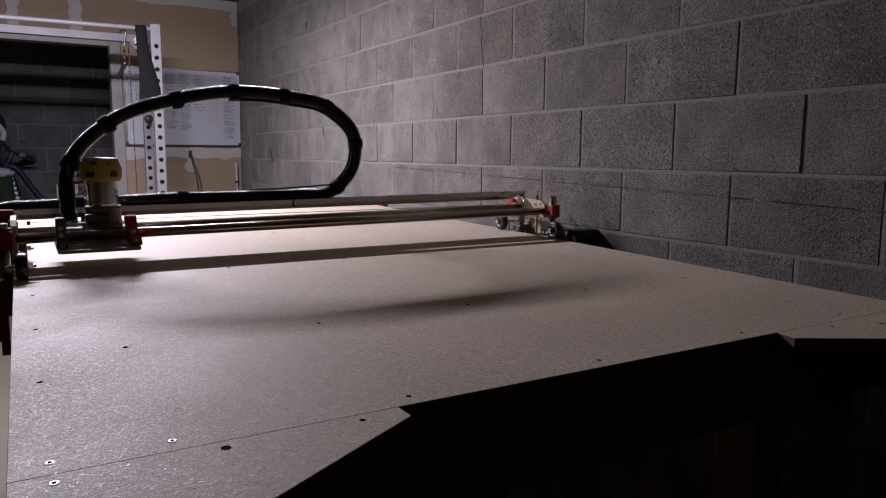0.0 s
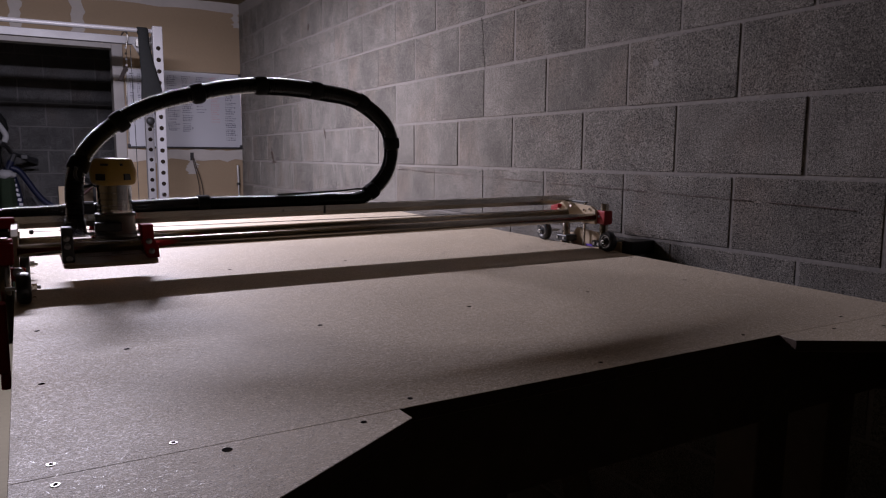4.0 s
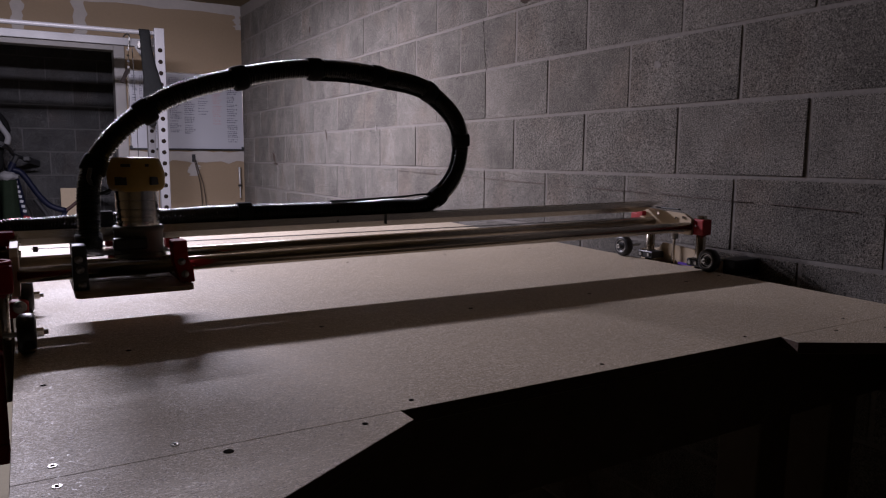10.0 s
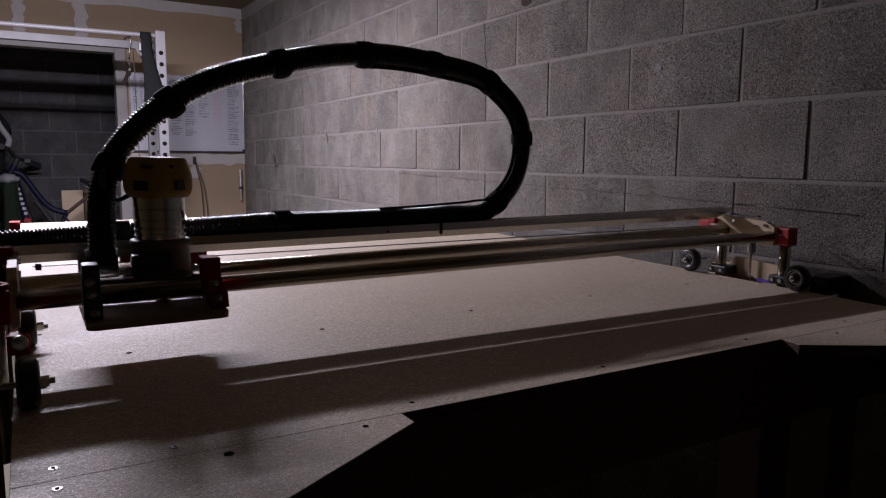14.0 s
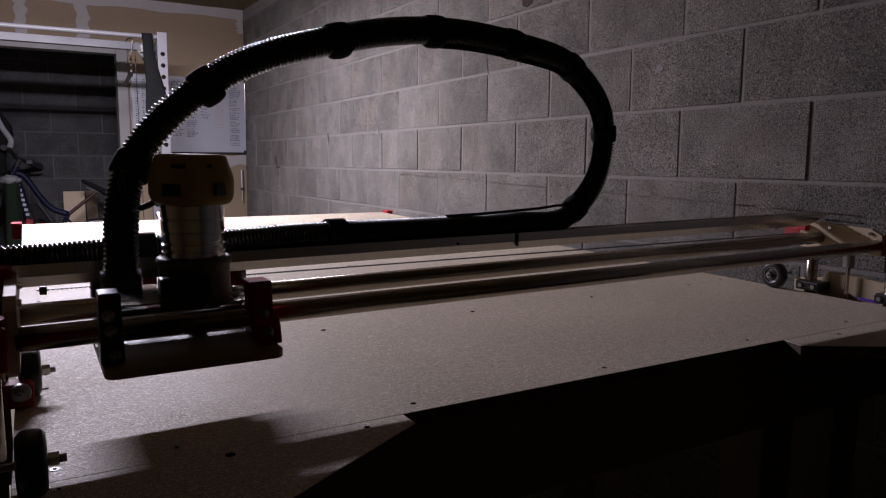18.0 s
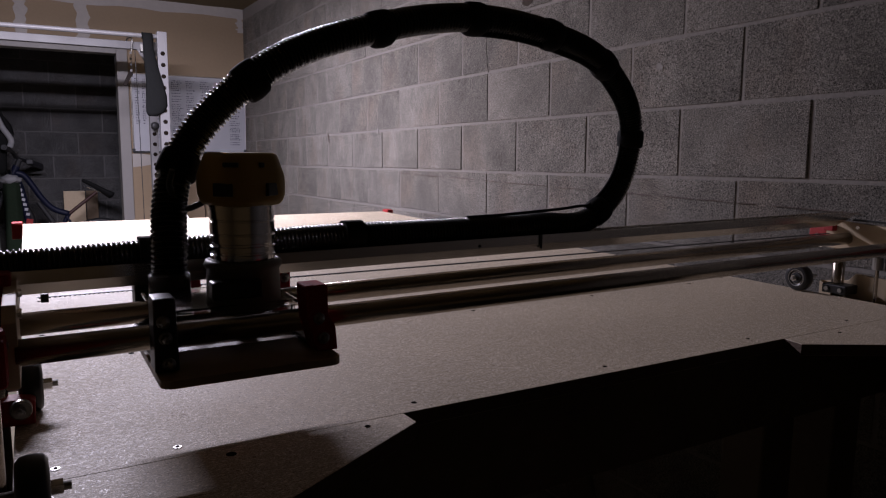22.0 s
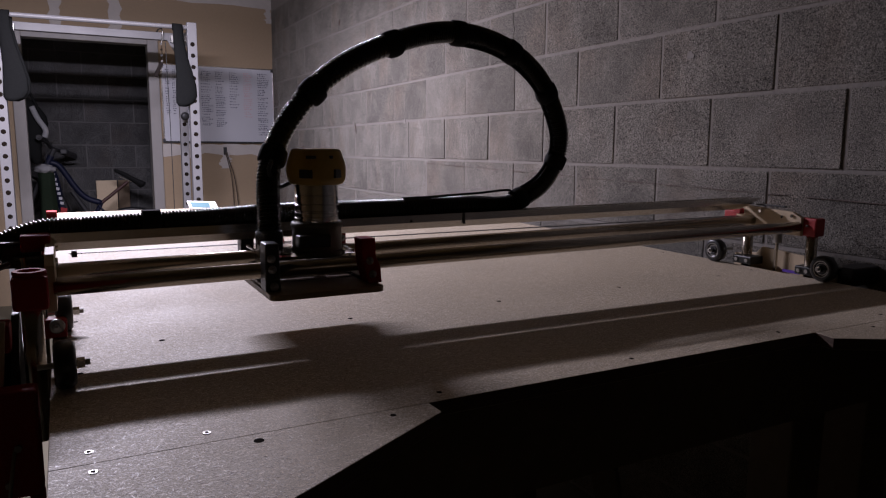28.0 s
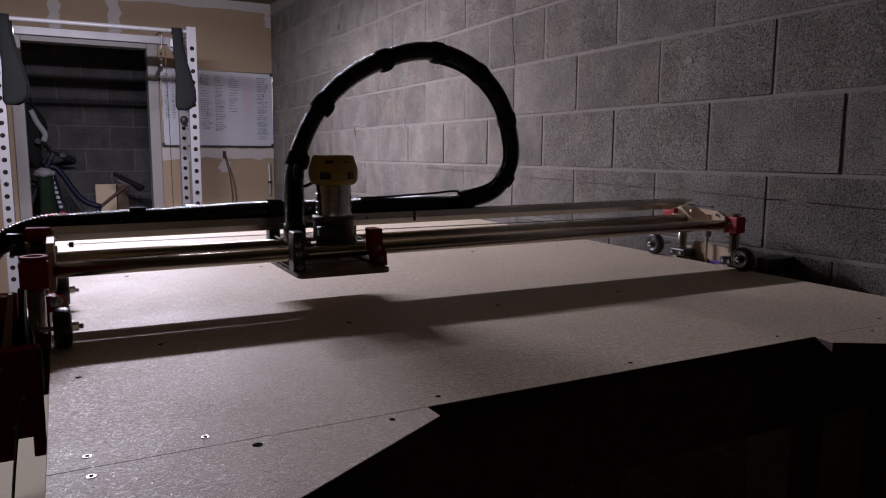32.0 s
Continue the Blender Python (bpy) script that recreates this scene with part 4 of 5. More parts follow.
for k, o in enumerate(pieces):
    if k in starts:
        b = band_ob if first_band else band_ob.copy()
        if not first_band:
            scene.collection.objects.link(b)
        first_band = False
        b.parent = o
    if starts[0] - 1 <= k < starts[4]:
        b = cable_ob if first_cable else cable_ob.copy()
        if not first_cable:
            scene.collection.objects.link(b)
        first_cable = False
        b.parent = o
# loose cable that leaves the tape and lies along the trough
part("loose_cable", pipe(curve([(0.810, -0.066, LOW + 0.028), (0.785, -0.070, LOW + 0.0285), (0.745, -0.074, LOW + 0.0255), (0.69, -0.080, LOW + 0.0235), (0.62, -0.081, LOW + 0.0205), (0.56, -0.079, LOW + 0.019)]), 0.0024, 8), TAPE, hose, "thin black cable along the hose", smooth=True)
# still run along the trough and the drop beside the table
tail = curve([(0.375, -0.081, LOW), (0.30, -0.081, LOW - 0.0015), (0.2, -0.081, LOW - 0.006), (0.03, -0.081, LOW - 0.012), (-0.05, -0.083, LOW - 0.018), (-0.115, -0.09, LOW - 0.060),
              (-0.14, -0.10, LOW - 0.16), (-0.15, -0.10, LOW - 0.35), (-0.16, -0.08, LOW - 0.6)], 12)


def corrugated(points, pitch=0.0052, seg=20):
    run = [0.0]
    for a, b in zip(points, points[1:]):
        run.append(run[-1] + (b - a).length)
    n = int(run[-1] / pitch)
    bm = bmesh.new()
    last = None
    for k in range(n * 4):
        s = run[-1] * k / (n * 4 - 1)
        p = Vector([float(np.interp(s, run, [q[i] for q in points])) for i in range(3)])
        q = Vector([float(np.interp(min(s + 0.004, run[-1]), run, [w[i] for w in points])) for i in range(3)])
        o = Vector([float(np.interp(max(s - 0.004, 0), run, [w[i] for w in points])) for i in range(3)])
        d = (q - o).normalized()
        u = d.cross(Vector((0, 1, 0.01))).normalized()
        v = d.cross(u)
        r = (HR - 0.0034, HR - 0.0012, HR, HR - 0.0012)[k % 4]
        ring = [bm.verts.new(p + r * (math.cos(2 * math.pi * i / seg) * u + math.sin(2 * math.pi * i / seg) * v)) for i in range(seg)]
        if last:
            for i in range(seg):
                bm.faces.new((last[i], last[(i + 1) % seg], ring[(i + 1) % seg], ring[i]))
        last = ring
    bmesh.ops.recalc_face_normals(bm, faces=bm.faces)
    return bm


part("hose_run", corrugated(tail), HOSE, hose, smooth=True)
for x, dz in ((0.375, 0.0), (0.12, -0.0085)):
    part("tape_band", lathe([(HR - 0.001, -0.014), (HR + 0.003, -0.0135), (HR + 0.003, 0.0135), (HR - 0.001, 0.014)], pose(x, -0.081, LOW + dz, 0, 90, 0), 20), TAPE, hose)

# ---- far end of the room ----
# hanging shop light: housing and two wires
fixture = empty("shop_light", "long white shop light hung from the ceiling on wires", "ceiling light", pose(LAMP[0], LAMP[1], 0))
part("housing", box((-0.60, -0.018, LAMP[2] + 0.004), (0.60, 0.018, LAMP[2] + 0.060), 0.003), WHITE, fixture)
for x in (-0.45, 0.45):
    part("wire", rod((x, 0, LAMP[2] + 0.058), (x, 0, CEILING), 0.0015, seg=6), STEEL, fixture)

# power rack
rack = empty("power_rack", "white powder-coated power rack with drilled posts", "exercise rack")


def post(x, y, w, d, top):
    p = part("post", box((x - w / 2, y - d / 2, 0), (x + w / 2, y + d / 2, top), 0.003), RACKWHITE, rack)
    z = 0.44
    while z < top - 0.10:
        part("hole", lathe([(0.0145, -0.001), (0.0145, 0.0012), (0.012, 0.0016)], pose(x, y - d / 2, z, 90, 0, 0), 12), HOLE, p)
        z += 0.0735
    return p


RF, RB, TOPR = 5.10, 5.64, 2.05
post(0.811, RF, 0.060, 0.060, TOPR)
post(-0.300, RF, 0.060, 0.060, TOPR)
post(0.818, RB, 0.054, 0.060, TOPR)
post(-0.322, RB, 0.054, 0.060, TOPR)
part("pull_up_bar", rod((-0.271, RF, Z + 0.708), (0.782, RF, Z + 0.713), 0.0145, seg=18), RACKWHITE, rack, smooth=False)
part("cross_member", box((-0.296, RB - 0.03, Z + 0.685), (0.792, RB + 0.03, Z + 0.738), 0.003), RACKWHITE, rack)
for x in (0.811, -0.300):
    part("side_rail", box((x - 0.024, RF + 0.03, TOPR - 0.11), (x + 0.024, RB - 0.03, TOPR - 0.05), 0.003), RACKWHITE, rack)
    part("base_rail", box((x - 0.03, RF - 0.35, 0.0), (x + 0.03, RF - 0.03, 0.06), 0.003), RACKWHITE, rack)
part("gusset", prism([(0.0, 0.0), (0.0, -0.12), (-0.07, 0.0)], 0.005, pose(0.792, RB - 0.036, Z + 0.685)), RACKWHITE, rack)
part("pull_pin", lathe([(0.010, 0.0), (0.010, 0.02), (0.026, 0.024), (0.030, 0.038), (0.026, 0.052), (0.012, 0.057)], pose(0.818, RB - 0.03, Z + 0.148, 90, 0, 0), 20), BIKE_BLACK, rack, "round black pull pin", smooth=True)
for x in (0.75, -0.258):
    part("bracket", box((x - 0.007, RB - 0.072, Z + 0.668), (x + 0.036, RB - 0.031, Z + 0.720), 0.002), STEEL, rack)


def ab_strap(x, y, label):
    """Padded sling: two webbing legs that hang from the bar and meet in a wide rounded pad."""
    s = empty("ab_strap", label, "exercise strap", pose(x, y, Z + 0.722), "slings on the rack bar")
    bm = bmesh.new()
    rows = ((0.0, 0.031, -0.030), (-0.084, 0.032, -0.030), (-0.19, 0.040, -0.018), (-0.30, 0.052, 0.0), (-0.384, 0.064, 0.008), (-0.456, 0.067, 0.008), (-0.498, 0.056, -0.004), (-0.522, 0.026, -0.020))
    for dy, extra in ((-0.034, 0.0), (0.028, 0.012)):
        last = None
        for z, w, dx in rows:
            ring = []
            for k in range(12):
                a = 2 * math.pi * k / 12
                ring.append(bm.verts.new((dx + extra + w * math.cos(a), dy + 0.014 * math.sin(a), z)))
            if last:
                for k in range(12):
                    bm.faces.new((last[k], last[(k + 1) % 12], ring[(k + 1) % 12], ring[k]))
            else:
                bm.faces.new(ring[::-1])
            last = ring
        bm.faces.new(last)
    bmesh.ops.recalc_face_normals(bm, faces=bm.faces)
    part("pad", bm, STRAP, s, smooth=True)
    part("loop", lathe([(0.0155, -0.033), (0.022, -0.031), (0.022, 0.031), (0.0155, 0.033)], pose(-0.03, 0, -0.010, 0, 90, 0), 18), STRAP, s, smooth=True)


ab_strap(0.752, RF, "black padded hanging sling on the pull-up bar")
ab_strap(-0.225, RF, "dark padded hanging sling on the pull-up bar")

GRIP = mat("brown_rubber_grip", (0.018, 0.013, 0.011), 0.7, spec=0.15, grain=(80, 3, 0.2))
IRON = mat("dull_iron", (0.13, 0.125, 0.12), 0.5, 1.0, grain=(80, 3, 0.2))
# chain with a handle hung from the cross member
chain = empty("hanging_chain", "steel chain with a dark metal handle hung on the rack", "chain")
for k in range(9):
    ring = bmesh.new()
    add_lathe(ring, [(0.0055, -0.0014), (0.0085, -0.0014), (0.0085, 0.0014), (0.0055, 0.0014)], pose(0.678 + 0.003 * (k % 2), RB - 0.054, Z + 0.654 - 0.020 * k, 90, 0, 90 * (k % 2)), 10)
    part("link", ring, BIKE_BLACK if k % 3 == 1 else IRON, chain)
part("hook", pipe(curve([(0.682, RB - 0.054, Z + 0.66), (0.69, RB - 0.06, Z + 0.75), (0.672, RB, Z + 0.762), (0.66, RB + 0.036, Z + 0.74)]), 0.005), STEEL, chain)
part("handle", box((-0.013, -0.013, -0.060), (0.013, 0.013, 0.050), 0.004), GRIP, chain, "dark brown handle", pose(0.655, RB - 0.054, Z + 0.478, 0, 25, 0))
part("shackle", rod((0.668, RB - 0.054, Z + 0.520), (0.684, RB - 0.054, Z + 0.500), 0.007, seg=8), GRIP, chain)
tagged(part("thin_cable", pipe([(0.708, RB - 0.048, Z + 0.67), (0.716, RB - 0.048, Z + 0.1), (0.72, RB - 0.048, Z - 0.6), (0.72, RB - 0.048, 0.0)], 0.0026, 6), BIKE_BLACK), "thin dark cable hanging beside the rack post", "cable")

# whiteboard
wb = empty("whiteboard", "wall whiteboard filled with columns of small handwriting", "whiteboard")
WX0, WX1, WZ0, WZ1 = 0.757, 1.655, Z - 0.037, Z + 0.573
part("panel", box((WX0, BACK - 0.014, WZ0), (WX1, BACK - 0.004, WZ1)), BOARDWHITE, wb)
for lo, hi in (((WX0 - 0.012, WZ0 - 0.014), (WX1 + 0.004, WZ0)), ((WX0 - 0.012, WZ1), (WX1 + 0.004, WZ1 + 0.009)), ((WX0 - 0.012, WZ0), (WX0, WZ1)), ((WX1, WZ0), (WX1 + 0.004, WZ1))):
    low = lo[1] < WZ0
    part("frame_rail", box((lo[0], BACK - 0.020, lo[1]), (hi[0], BACK - 0.003, hi[1]), 0.001), BIKE_BLACK if low else ALU, wb)
for x in (WX0 - 0.006, WX1 - 0.008):
    for z in (WZ0 + 0.004, WZ1 - 0.004):
        part("corner_cap", box((x - 0.012, BACK - 0.024, z - 0.014), (x + 0.012, BACK - 0.0205, z + 0.014), 0.002), BIKE_BLACK, wb)
rnd = random.Random(5)
ink_bm, red_bm = bmesh.new(), bmesh.new()
for x0, x1, z_low, bm in ((0.775, 0.815, 0.2, ink_bm), (0.83, 0.865, 0.2, ink_bm), (0.945, 1.03, 0.1, ink_bm), (1.055, 1.15, 0.12, ink_bm), (1.17, 1.26, 0.12, ink_bm),
                          (1.285, 1.37, 0.27, ink_bm), (1.40, 1.48, 0.20, red_bm), (1.52, 1.62, 0.05, ink_bm)):
    z = Z + 0.535
    while z > Z + z_low - 0.03:
        x = x0 + rnd.uniform(0, 0.006)
        end = x0 + (x1 - x0) * rnd.uniform(0.55, 1.0)
        while x < end:
            w = rnd.uniform(0.004, 0.015)
            h = rnd.uniform(0.004, 0.010)
            add_box(bm, (x, BACK - 0.0152, z - h / 2), (min(x + w, end), BACK - 0.0142, z + h / 2))
            x += w + rnd.uniform(0.003, 0.008)
        z -= rnd.choice((0.014, 0.016, 0.018, 0.024))
tagged(part("writing", ink_bm, INK, wb, "grey marker lines"), kind="stuff")
tagged(part("faded_writing", red_bm, REDINK, wb, "faded red marker lines"), kind="stuff")

# cables and a bright tube on the back wall
LEAD = mat("brown_cable", (0.06, 0.042, 0.030), 0.55, grain=(60, 3, 0.15))
outlet = empty("wall_cable", "dark cables hanging from a wall plate", "cable")
part("plate", box((1.222, BACK - 0.012, Z - 0.150), (1.25, BACK - 0.001, Z - 0.085), 0.002), BIKE_BLACK, outlet)
for dx, sway in ((0.0, 0.02), (0.012, 0.07)):
    part("lead", pipe(curve([(1.236 + dx, BACK - 0.02, Z - 0.13), (1.25 + dx, BACK - 0.03, Z - 0.2), (1.27 + sway * 0.5, BACK - 0.03, Z - 0.36), (1.28 + sway * 0.8, BACK - 0.03, Z - 0.7), (1.30 + sway, BACK - 0.03, 0.02)]), 0.0042, 8), LEAD, outlet)
SATIN = mat("satin_steel", (0.85, 0.85, 0.86), 0.42, 1.0, grain=(60, 3, 0.04))
rail = empty("chrome_rod", "short bright chrome rod hung in the room corner", "rod")
part("rod", rod((1.61, BACK - 0.03, Z - 0.19), (1.613, BACK - 0.03, Z - 0.34), 0.011, seg=14), SATIN, rail)
part("ferrule", rod((1.613, BACK - 0.03, Z - 0.345), (1.613, BACK - 0.03, Z - 0.36), 0.016, seg=14), BIKE_BLACK, rail)
part("tip", rod((1.613, BACK - 0.03, Z - 0.36), (1.614, BACK - 0.03, Z - 0.46), 0.007, seg=12), SATIN, rail)
part("peg", rod((1.61, BACK, Z - 0.2), (1.61, BACK - 0.035, Z - 0.2), 0.004, seg=8), BIKE_BLACK, rail)

# store room: bicycle, planks, hanging bag
bike = empty("bicycle", "blue mountain bike parked with its front wheel raised", "bicycle", pose(0, 6.80, 0))


def tube3(points, r, seg=12):
    return pipe(curve([(x, y, z) for x, y, z in points], 5), r, seg)


part("top_tube", tube3([(-0.09, 0, Z - 0.225), (-0.02, 0, Z - 0.26), (0.09, 0, Z - 0.44), (0.17, 0, Z - 0.53), (0.28, 0, Z - 0.575)], 0.024), BIKE_BLUE, bike, smooth=True)
down = part("down_tube", tube3([(-0.095, 0, Z - 0.25), (-0.06, 0, Z - 0.37), (-0.02, 0, Z - 0.60), (0.05, 0, Z - 0.80), (0.11, 0, Z - 0.92)], 0.031), BIKE_BLUE, bike, smooth=True)
for k in range(7):
    part("decal_bar", box((-0.014, -0.004, -0.011), (0.012, 0.0, 0.011)), LETTER, down, "white lettering bar", pose(-0.070 + 0.0085 * k, -0.031, Z - 0.325 - 0.040 * k, 0, 10, 0))
part("decal_band", box((-0.024, -0.004, -0.03), (0.024, 0.0, 0.03)), RED, down, "red decal", pose(-0.012, -0.031, Z - 0.635, 0, 12, 0))
part("head_tube", rod((-0.135, 0, Z - 0.29), (-0.075, 0, Z - 0.17), 0.026, seg=14), BIKE_BLUE, bike)
part("seat_tube", rod((0.28, 0, Z - 0.575), (0.11, 0, Z - 0.93), 0.018, seg=12), BIKE_BLUE, bike)
part("seat_post", rod((0.27, 0, Z - 0.585), (0.50, 0, Z - 0.395), 0.0145, seg=12), POST_RED, bike)
saddle = bmesh.new()
last = None
for k in range(15):
    u = k / 14
    x, half = -0.135 + 0.27 * u, 0.019 + 0.058 * max(0.0, (u - 0.35) / 0.65) ** 1.5
    drop, lift = 0.022 + 0.036 * u ** 2, 0.012 * math.cos(3.0 * u) + 0.010 * u
    if k in (0, 14):
        half, drop = half * 0.55, drop * 0.55
    ring = [saddle.verts.new((x, half * math.cos(a), lift + (0.012 * math.sin(a) if math.sin(a) > 0 else drop * math.sin(a)))) for a in (2 * math.pi * j / 16 for j in range(16))]
    if last:
        for j in range(16):
            saddle.faces.new((last[j], last[(j + 1) % 16], ring[(j + 1) % 16], ring[j]))
    else:
        saddle.faces.new(ring[::-1])
    last = ring
saddle.faces.new(last)
bmesh.ops.recalc_face_normals(saddle, faces=saddle.faces)
part("saddle", saddle, BIKE_LEATHER, bike, "black saddle", pose(0.515, 0, Z - 0.355, 0, 24, 0), smooth=True)
part("saddle_rail", rod((0.43, 0, Z - 0.35), (0.58, 0, Z - 0.415), 0.005, seg=8), CHROME, bike)
part("shock", rod((0.06, 0, Z - 0.47), (0.16, 0, Z - 0.64), 0.02, seg=14), BIKE_BLACK, bike)
bar = part("handlebar", tube3([(-0.15, -0.30, Z - 0.02), (-0.10, -0.1, Z - 0.055), (-0.075, 0.0, Z - 0.10), (-0.02, 0.12, Z - 0.13), (0.085, 0.32, Z - 0.17)], 0.015), BIKE_BLACK, bike, "black handlebar", smooth=True)
part("grip", rod((0.03, 0.22, Z - 0.15), (0.10, 0.34, Z - 0.178), 0.024, seg=12), BIKE_BLACK, bar)
part("grip", rod((-0.15, -0.30, Z - 0.02), (-0.125, -0.19, Z - 0.037), 0.022, seg=12), BIKE_BLACK, bar)
part("shifter", box((-0.01, 0.07, Z - 0.16), (0.045, 0.17, Z - 0.118), 0.008), BIKE_BLACK, bar)
part("brake_lever", rod((0.0, 0.10, Z - 0.155), (0.11, 0.24, Z - 0.20), 0.008, seg=8), BIKE_BLACK, bar)
part("brake_lever", box((-0.07, -0.10, Z - 0.05), (-0.055, 0.02, Z - 0.035), 0.003), BIKE_BLACK, bar)
part("stem", rod((-0.075, 0, Z - 0.17), (-0.05, 0, Z - 0.115), 0.02, seg=12), BIKE_BLACK, bike)
for pts in (((-0.1, 0.02, Z - 0.05), (-0.17, -0.03, Z - 0.14), (-0.13, -0.05, Z - 0.26), (-0.09, -0.03, Z - 0.34)), ((-0.06, 0.03, Z - 0.06), (-0.11, -0.06, Z - 0.16), (-0.12, -0.04, Z - 0.28))):
    part("brake_cable", tube3(pts, 0.0035, 6), BIKE_BLACK, bike)
for dy in (-0.06, 0.06):
    part("fork_leg", rod((-0.14, dy, Z - 0.30), (-0.30, dy, Z - 0.68), 0.018, seg=12), BIKE_BLACK, bike)
    part("chainstay", rod((0.11, dy * 0.4, Z - 0.93), (0.52, dy, 0.345), 0.010, seg=8), BIKE_BLUE, bike)
    part("seatstay", rod((0.26, dy * 0.4, Z - 0.60), (0.52, dy, 0.345), 0.009, seg=8), BIKE_BLUE, bike)
for x, z in ((0.52, 0.345), (-0.30, Z - 0.68)):
    w = bmesh.new()
    ring_pts = [(x + 0.318 * math.cos(2 * math.pi * k / 48), 0, z + 0.318 * math.sin(2 * math.pi * k / 48)) for k in range(49)]
    wheel = part("wheel", pipe(ring_pts, 0.027, 10), RUBBER, bike, "black knobbly tyre", smooth=True)
    part("rim", pipe([(x + (px - x) * 0.93, 0, z + (pz - z) * 0.93) for px, _, pz in ring_pts], 0.012, 8), BIKE_BLACK, wheel)
    part("hub", rod((x, -0.06, z), (x, 0.06, z), 0.018, seg=12), CHROME, wheel)
    sp = bmesh.new()
    for k in range(16):
        a = 2 * math.pi * k / 16
        add_rod(sp, (x, 0.02 * (-1) ** k, z), (x + 0.29 * math.cos(a), 0, z + 0.29 * math.sin(a)), 0.0012, seg=4)
    part("spokes", sp, CHROME, wheel)
part("crankset", rod((0.11, -0.05, Z - 0.93), (0.11, 0.05, Z - 0.93), 0.07, seg=20), BIKE_BLACK, bike)
stand = tagged(part("timber_block", box((-0.42, 6.66, 0.0), (-0.18, 6.94, 0.275), 0.006), LUMBER), "rough timber block under the raised front wheel", "block")

for x0, x1, y, top, lean in ((0.26, 0.43, 7.10, 0.905, 1.5), (0.44, 0.535, 7.14, 0.905, 1.0)):
    tagged(part("plank", box((x0, -0.02, 0), (x1, 0.018, top), 0.003), LUMBER if x0 > 0.4 else PLY, None, "", pose(0, y, 0, -lean, 0, 0)), "rough timber plank leaning on the block wall", "plank", "planks by the wall")

bag = empty("hanging_bag", "dark bag with a pale grey panel hung inside the doorway", "bag", pose(-0.20, 6.62, 0))
bm = bmesh.new()
bmesh.ops.create_uvsphere(bm, u_segments=16, v_segments=12, radius=1)
for v in bm.verts:
    v.co = Vector((v.co.x * (0.10 + 0.03 * v.co.z), v.co.y * 0.07, v.co.z * 0.26)) + Vector((0.02 * math.sin(5 * v.co.z), 0, Z + 0.02))
part("body", bm, STRAP, bag, smooth=True)
part("panel", pipe(curve([(0.015, -0.075, Z + 0.22), (0.05, -0.08, Z + 0.13), (0.10, -0.07, Z + 0.04), (0.09, -0.07, Z - 0.02)]), 0.022, 10), GREYCLOTH, bag, "pale grey panel", smooth=True)
part("strap", pipe(curve([(-0.02, 0, Z + 0.50), (0.0, -0.02, Z + 0.36), (0.06, -0.05, Z + 0.2), (0.10, -0.05, Z + 0.09)]), 0.010, 8), STRAP, bag)
part("hook", rod((-0.02, 0.1, Z + 0.50), (-0.02, -0.02, Z + 0.51), 0.005, seg=8), CHROME, bag)
shoe_box = empty("pale_bundle", "pale grey cloth bundle on a dark green draped stack", "bundle", pose(-0.155, 6.62, 0))
bm = bmesh.new()
bmesh.ops.create_icosphere(bm, subdivisions=3, radius=1)
rnd = random.Random(3)
for v in bm.verts:
    n = noise.noise(v.co * 2.3)
    v.co = Vector((v.co.x * 0.075, v.co.y * 0.06, v.co.z * 0.038)) * (1 + 0.35 * n) + Vector((0.03, 0, Z - 0.275))
part("cloth", bm, GREYCLOTH, shoe_box, smooth=True)
bm = bmesh.new()
last = None
for k in range(9):
    u = k / 8
    ring = [bm.verts.new((0.035 + (0.055 + 0.03 * u + 0.008 * math.sin(3 * a + 4 * u)) * math.cos(a), (0.05 + 0.02 * u + 0.006 * math.sin(5 * a)) * math.sin(a), (Z - 0.300) * (1 - u))) for a in (2 * math.pi * j / 24 for j in range(24))]
    if last:
        for j in range(24):
            bm.faces.new((last[j], last[(j + 1) % 24], ring[(j + 1) % 24], ring[j]))
    else:
        bm.faces.new(ring[::-1])
    last = ring
bm.faces.new(last)
bmesh.ops.recalc_face_normals(bm, faces=bm.faces)
part("drape", bm, GREENCLOTH, shoe_box, "dark green cloth hanging to the floor", smooth=True)

# odds and ends at the far end of the table
pack = empty("paper_packet", "white and teal paper packet lying at the table end", "packet", pose(0.535, 3.11, TOP))
part("sheet", box((-0.060, -0.004, 0.0), (0.060, 0.004, 0.060), 0.001), PALE, pack, m=pose(-0.012, 0.02, 0.001, -62, 4, 8))
part("label", box((-0.050, -0.0052, 0.008), (0.028, -0.0042, 0.046)), mat("teal_print", (0.05, 0.16, 0.20), 0.5), pack, "teal printed label", pose(-0.012, 0.02, 0.001, -62, 4, 8))
for x0, x1 in ((-0.066, -0.0295), (RIGHT + 0.0005, RIGHT + 0.030)):
    tagged(part("red_stop_block", box((x0, 3.13, TOP - 0.05), (x1, 3.19, TOP + 0.012), 0.003), RED), "red printed end stop fixed to the table edge", "end stop", "end stops of the table")
# ---- blocks ----
lay_blocks(wall_east, -6, 26, -6, 6, 0, "block", BLOCK, 11)
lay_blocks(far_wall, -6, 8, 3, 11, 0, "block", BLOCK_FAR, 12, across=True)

# marks on the block wall: a crack, a broken joint
CRACK = mat("crack_shade", (0.03, 0.026, 0.024), 0.95, spec=0.05)
SPALL = mat("broken_mortar", (0.06, 0.048, 0.040), 0.95, grain=(120, 4, 0.4), bump=0.6, spec=0.05)
to_wall = wall_east.matrix_basis.inverted()
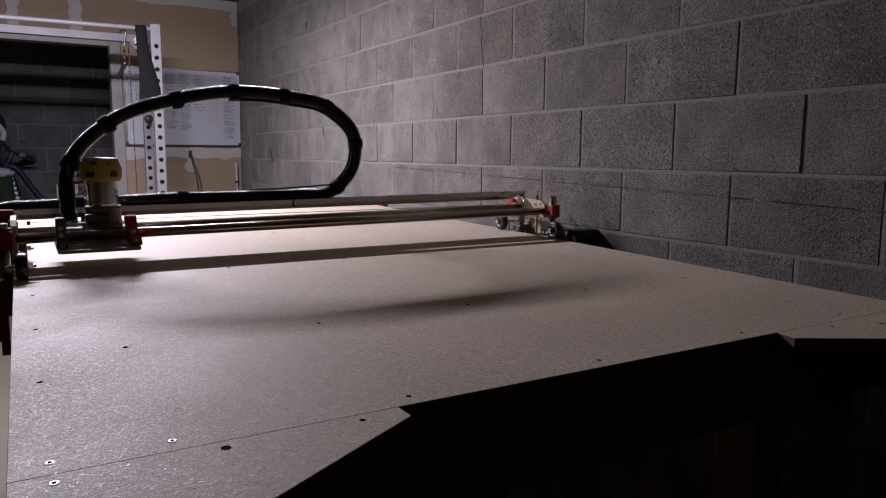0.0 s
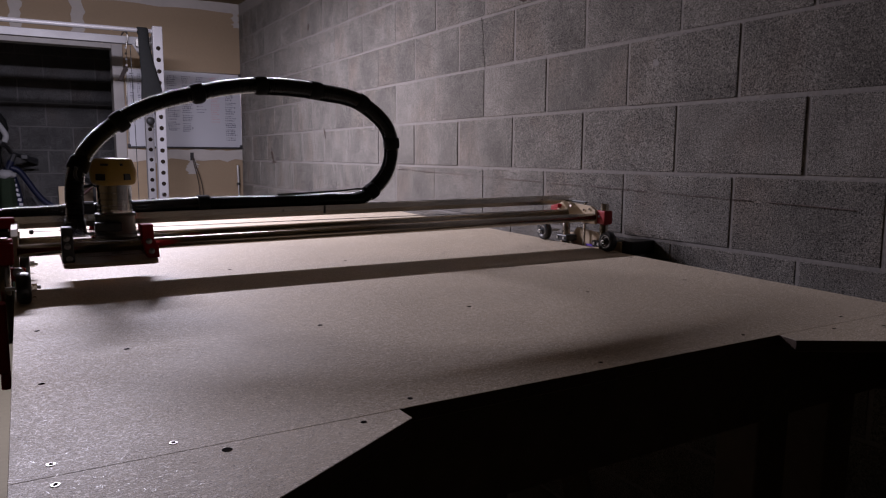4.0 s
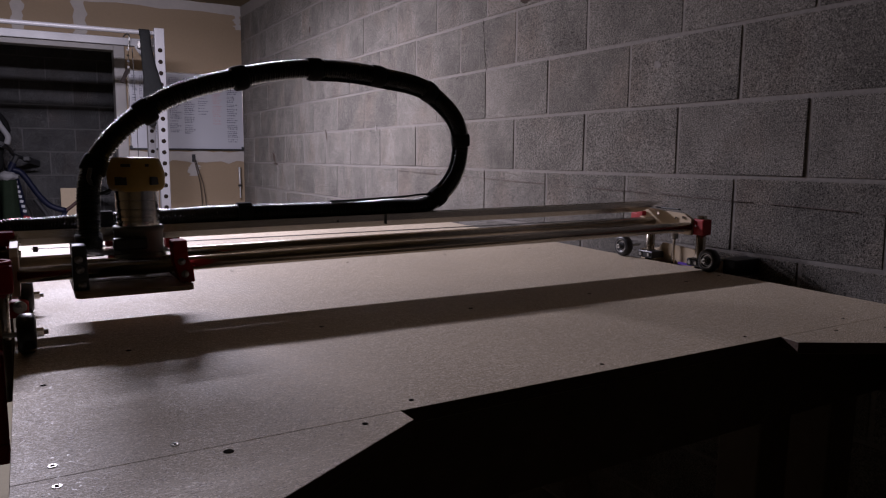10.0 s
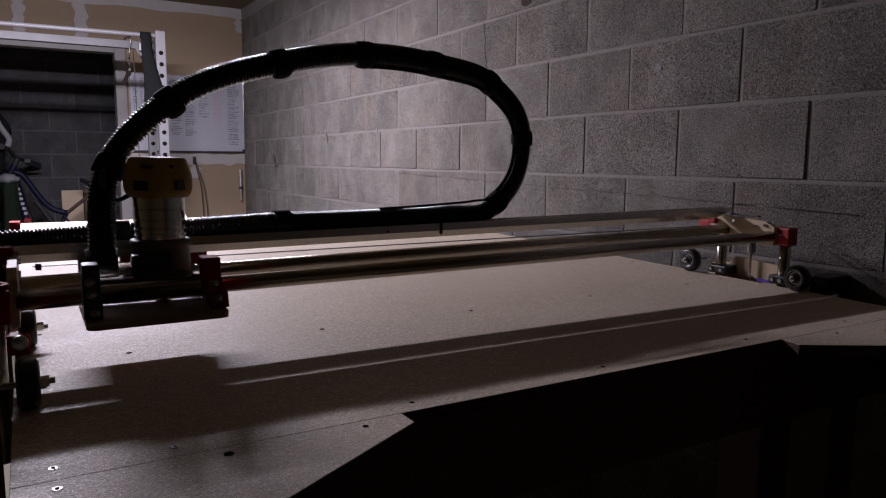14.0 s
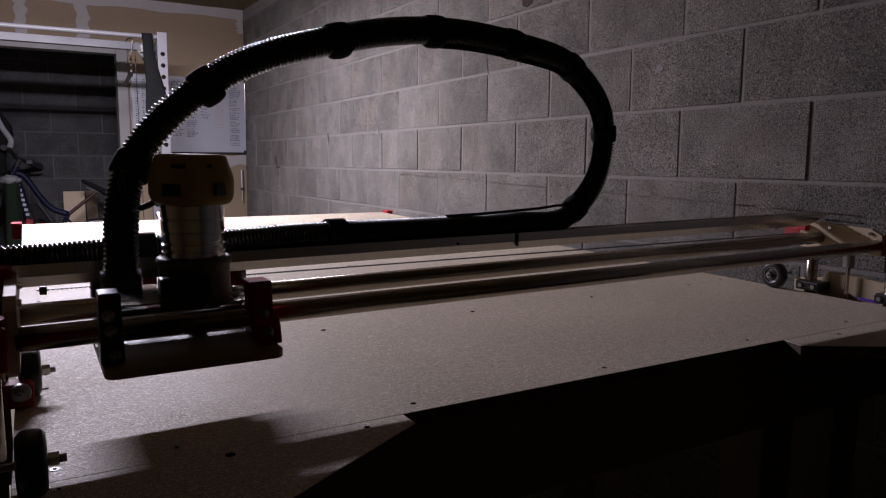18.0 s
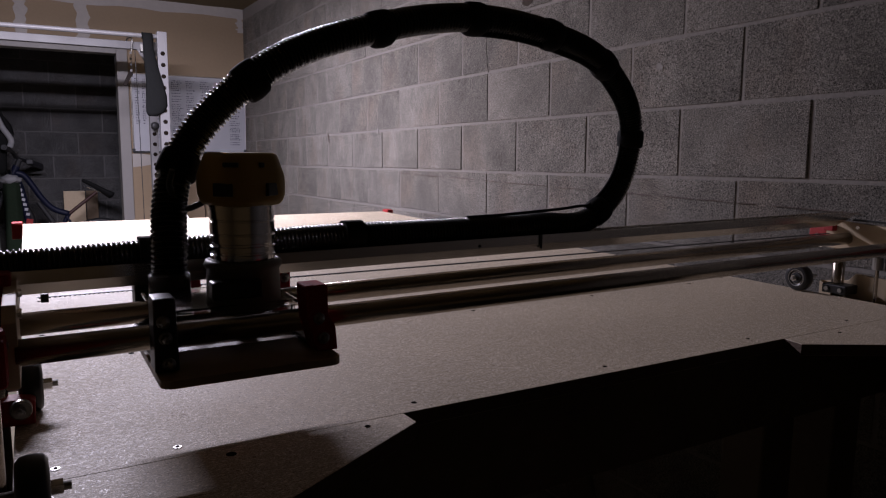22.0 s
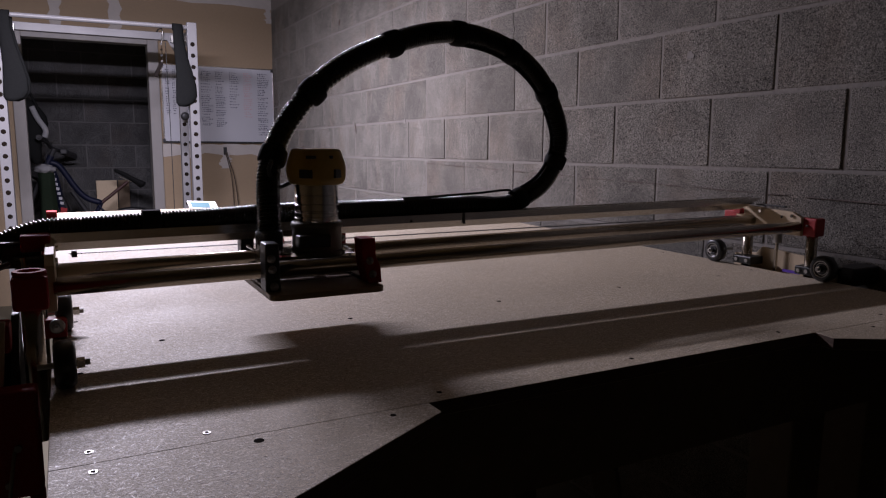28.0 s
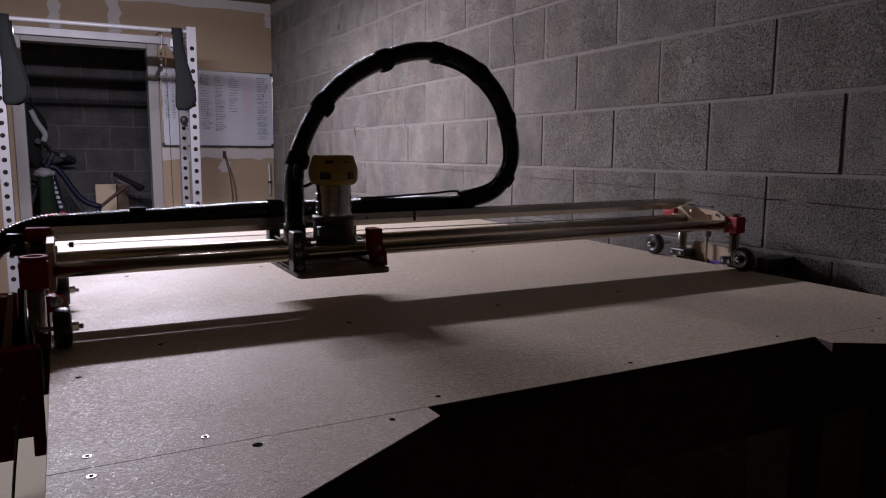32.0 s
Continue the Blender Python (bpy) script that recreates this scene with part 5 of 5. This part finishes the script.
part("crack", pipe([(1.6598, y, z) for y, z in ((2.527, 1.828), (2.519, 1.800), (2.521, 1.782), (2.508, 1.758), (2.513, 1.732), (2.510, 1.702), (2.499, 1.668), (2.501, 1.645), (2.491, 1.621))], 0.0011, 6), CRACK, wall_east, "hairline crack", to_wall)
rnd = random.Random(8)
bm = bmesh.new()
ring = [bm.verts.new((1.6575, 2.235 + rnd.uniform(0.7, 1.0) * 0.045 * math.cos(0.35 * k), 1.874 + rnd.uniform(0.6, 1.0) * 0.034 * math.sin(0.35 * k))) for k in range(18)]
bm.faces.new(ring)
back = bmesh.ops.extrude_face_region(bm, geom=bm.faces[:])
bmesh.ops.translate(bm, vec=(0.004, 0, 0), verts=[v for v in back["geom"] if isinstance(v, bmesh.types.BMVert)])
bmesh.ops.recalc_face_normals(bm, faces=bm.faces)
part("broken_joint", bm, SPALL, wall_east, "dark broken patch at a joint", to_wall)
CHALK = mat("red_chalk", (0.132, 0.104, 0.093), 0.95, grain=(120, 4, 0.45), spec=0.05)
DRIP = mat("brown_drip", (0.085, 0.066, 0.055), 0.9, grain=(90, 4, 0.3), spec=0.1)
SPLASH = mat("pale_mortar_splash", (0.25, 0.235, 0.22), 0.95, grain=(90, 4, 0.3), bump=0.4, spec=0.1)


def smear(name, y, z, half_y, half_z, seed, material, label, lean=0.0):
    """A flat ragged mark on the face of the blocks."""
    rnd = random.Random(seed)
    bm = bmesh.new()
    ring = []
    for k in range(16):
        a = 2 * math.pi * k / 16
        r = rnd.uniform(0.55, 1.0)
        ring.append(bm.verts.new((1.6573, y + half_y * r * math.cos(a) + lean * math.sin(a), z + half_z * r * math.sin(a))))
    bm.faces.new(ring)
    back = bmesh.ops.extrude_face_region(bm, geom=bm.faces[:])
    bmesh.ops.translate(bm, vec=(0.003, 0, 0), verts=[v for v in back["geom"] if isinstance(v, bmesh.types.BMVert)])
    bmesh.ops.recalc_face_normals(bm, faces=bm.faces)
    part(name, bm, material, wall_east, label, to_wall)


smear("drip", 5.40, 1.212, 0.030, 0.050, 1, DRIP, "brown drip on the blocks", 0.02)
smear("drip", 5.36, 1.165, 0.070, 0.010, 2, DRIP, "brown drip on the blocks")
smear("drip", 4.30, 1.375, 0.010, 0.040, 3, DRIP, "brown drip on the blocks", 0.01)
smear("drip", 4.58, 2.055, 0.014, 0.030, 4, DRIP, "brown drip on the blocks")
smear("splash", 1.565, 1.560, 0.016, 0.014, 5, SPLASH, "pale mortar splash")
smear("splash", 3.56, 1.405, 0.010, 0.022, 6, SPLASH, "pale mortar splash")
# a snapped chalk line, broken where the joints run
rnd = random.Random(17)
bm = bmesh.new()
y = 3.3
while y > 0.35:
    n = rnd.uniform(0.05, 0.17)
    z0, z1 = (1.172 + 0.006 * (v - 1.2) + rnd.uniform(-0.0012, 0.0012) for v in (y, y - n))
    w = rnd.uniform(0.0006, 0.0013)
    q = [bm.verts.new((x, yy, zz)) for x in (1.6574, 1.6612) for yy, zz in ((y, z0 - w), (y, z0 + w), (y - n, z1 + w), (y - n, z1 - w))]
    for face in ((0, 1, 2, 3), (0, 4, 5, 1), (1, 5, 6, 2), (2, 6, 7, 3), (3, 7, 4, 0)):
        bm.faces.new([q[i] for i in face])
    y -= n + rnd.choice((0.004, 0.012, 0.05))
bmesh.ops.recalc_face_normals(bm, faces=bm.faces)
part("chalk_line", bm, CHALK, wall_east, "faint red chalk line", to_wall)


def motions():
    rows = [(t, gantry_y(t), gantry_z(t)) for t in TIMES]
    for thing in (gantry, hose):
        walk(thing, [(t, pose(0, y, z)) for t, y, z in rows])
    walk(carriage, [(t, pose(slide_x(t), y, z)) for t, y, z in rows])
    for t in trucks:
        walk(t, [(s, pose(0, y, 0)) for s, y, z in rows])
    keyed = [0, 20.3, 20.42, 20.54] + list(range(21, 33))
    tables = [(t, piece_poses(t)) for t in keyed]
    for k, o in enumerate(pieces):
        walk(o, [(t, p[k]) for t, p in tables])


motions()
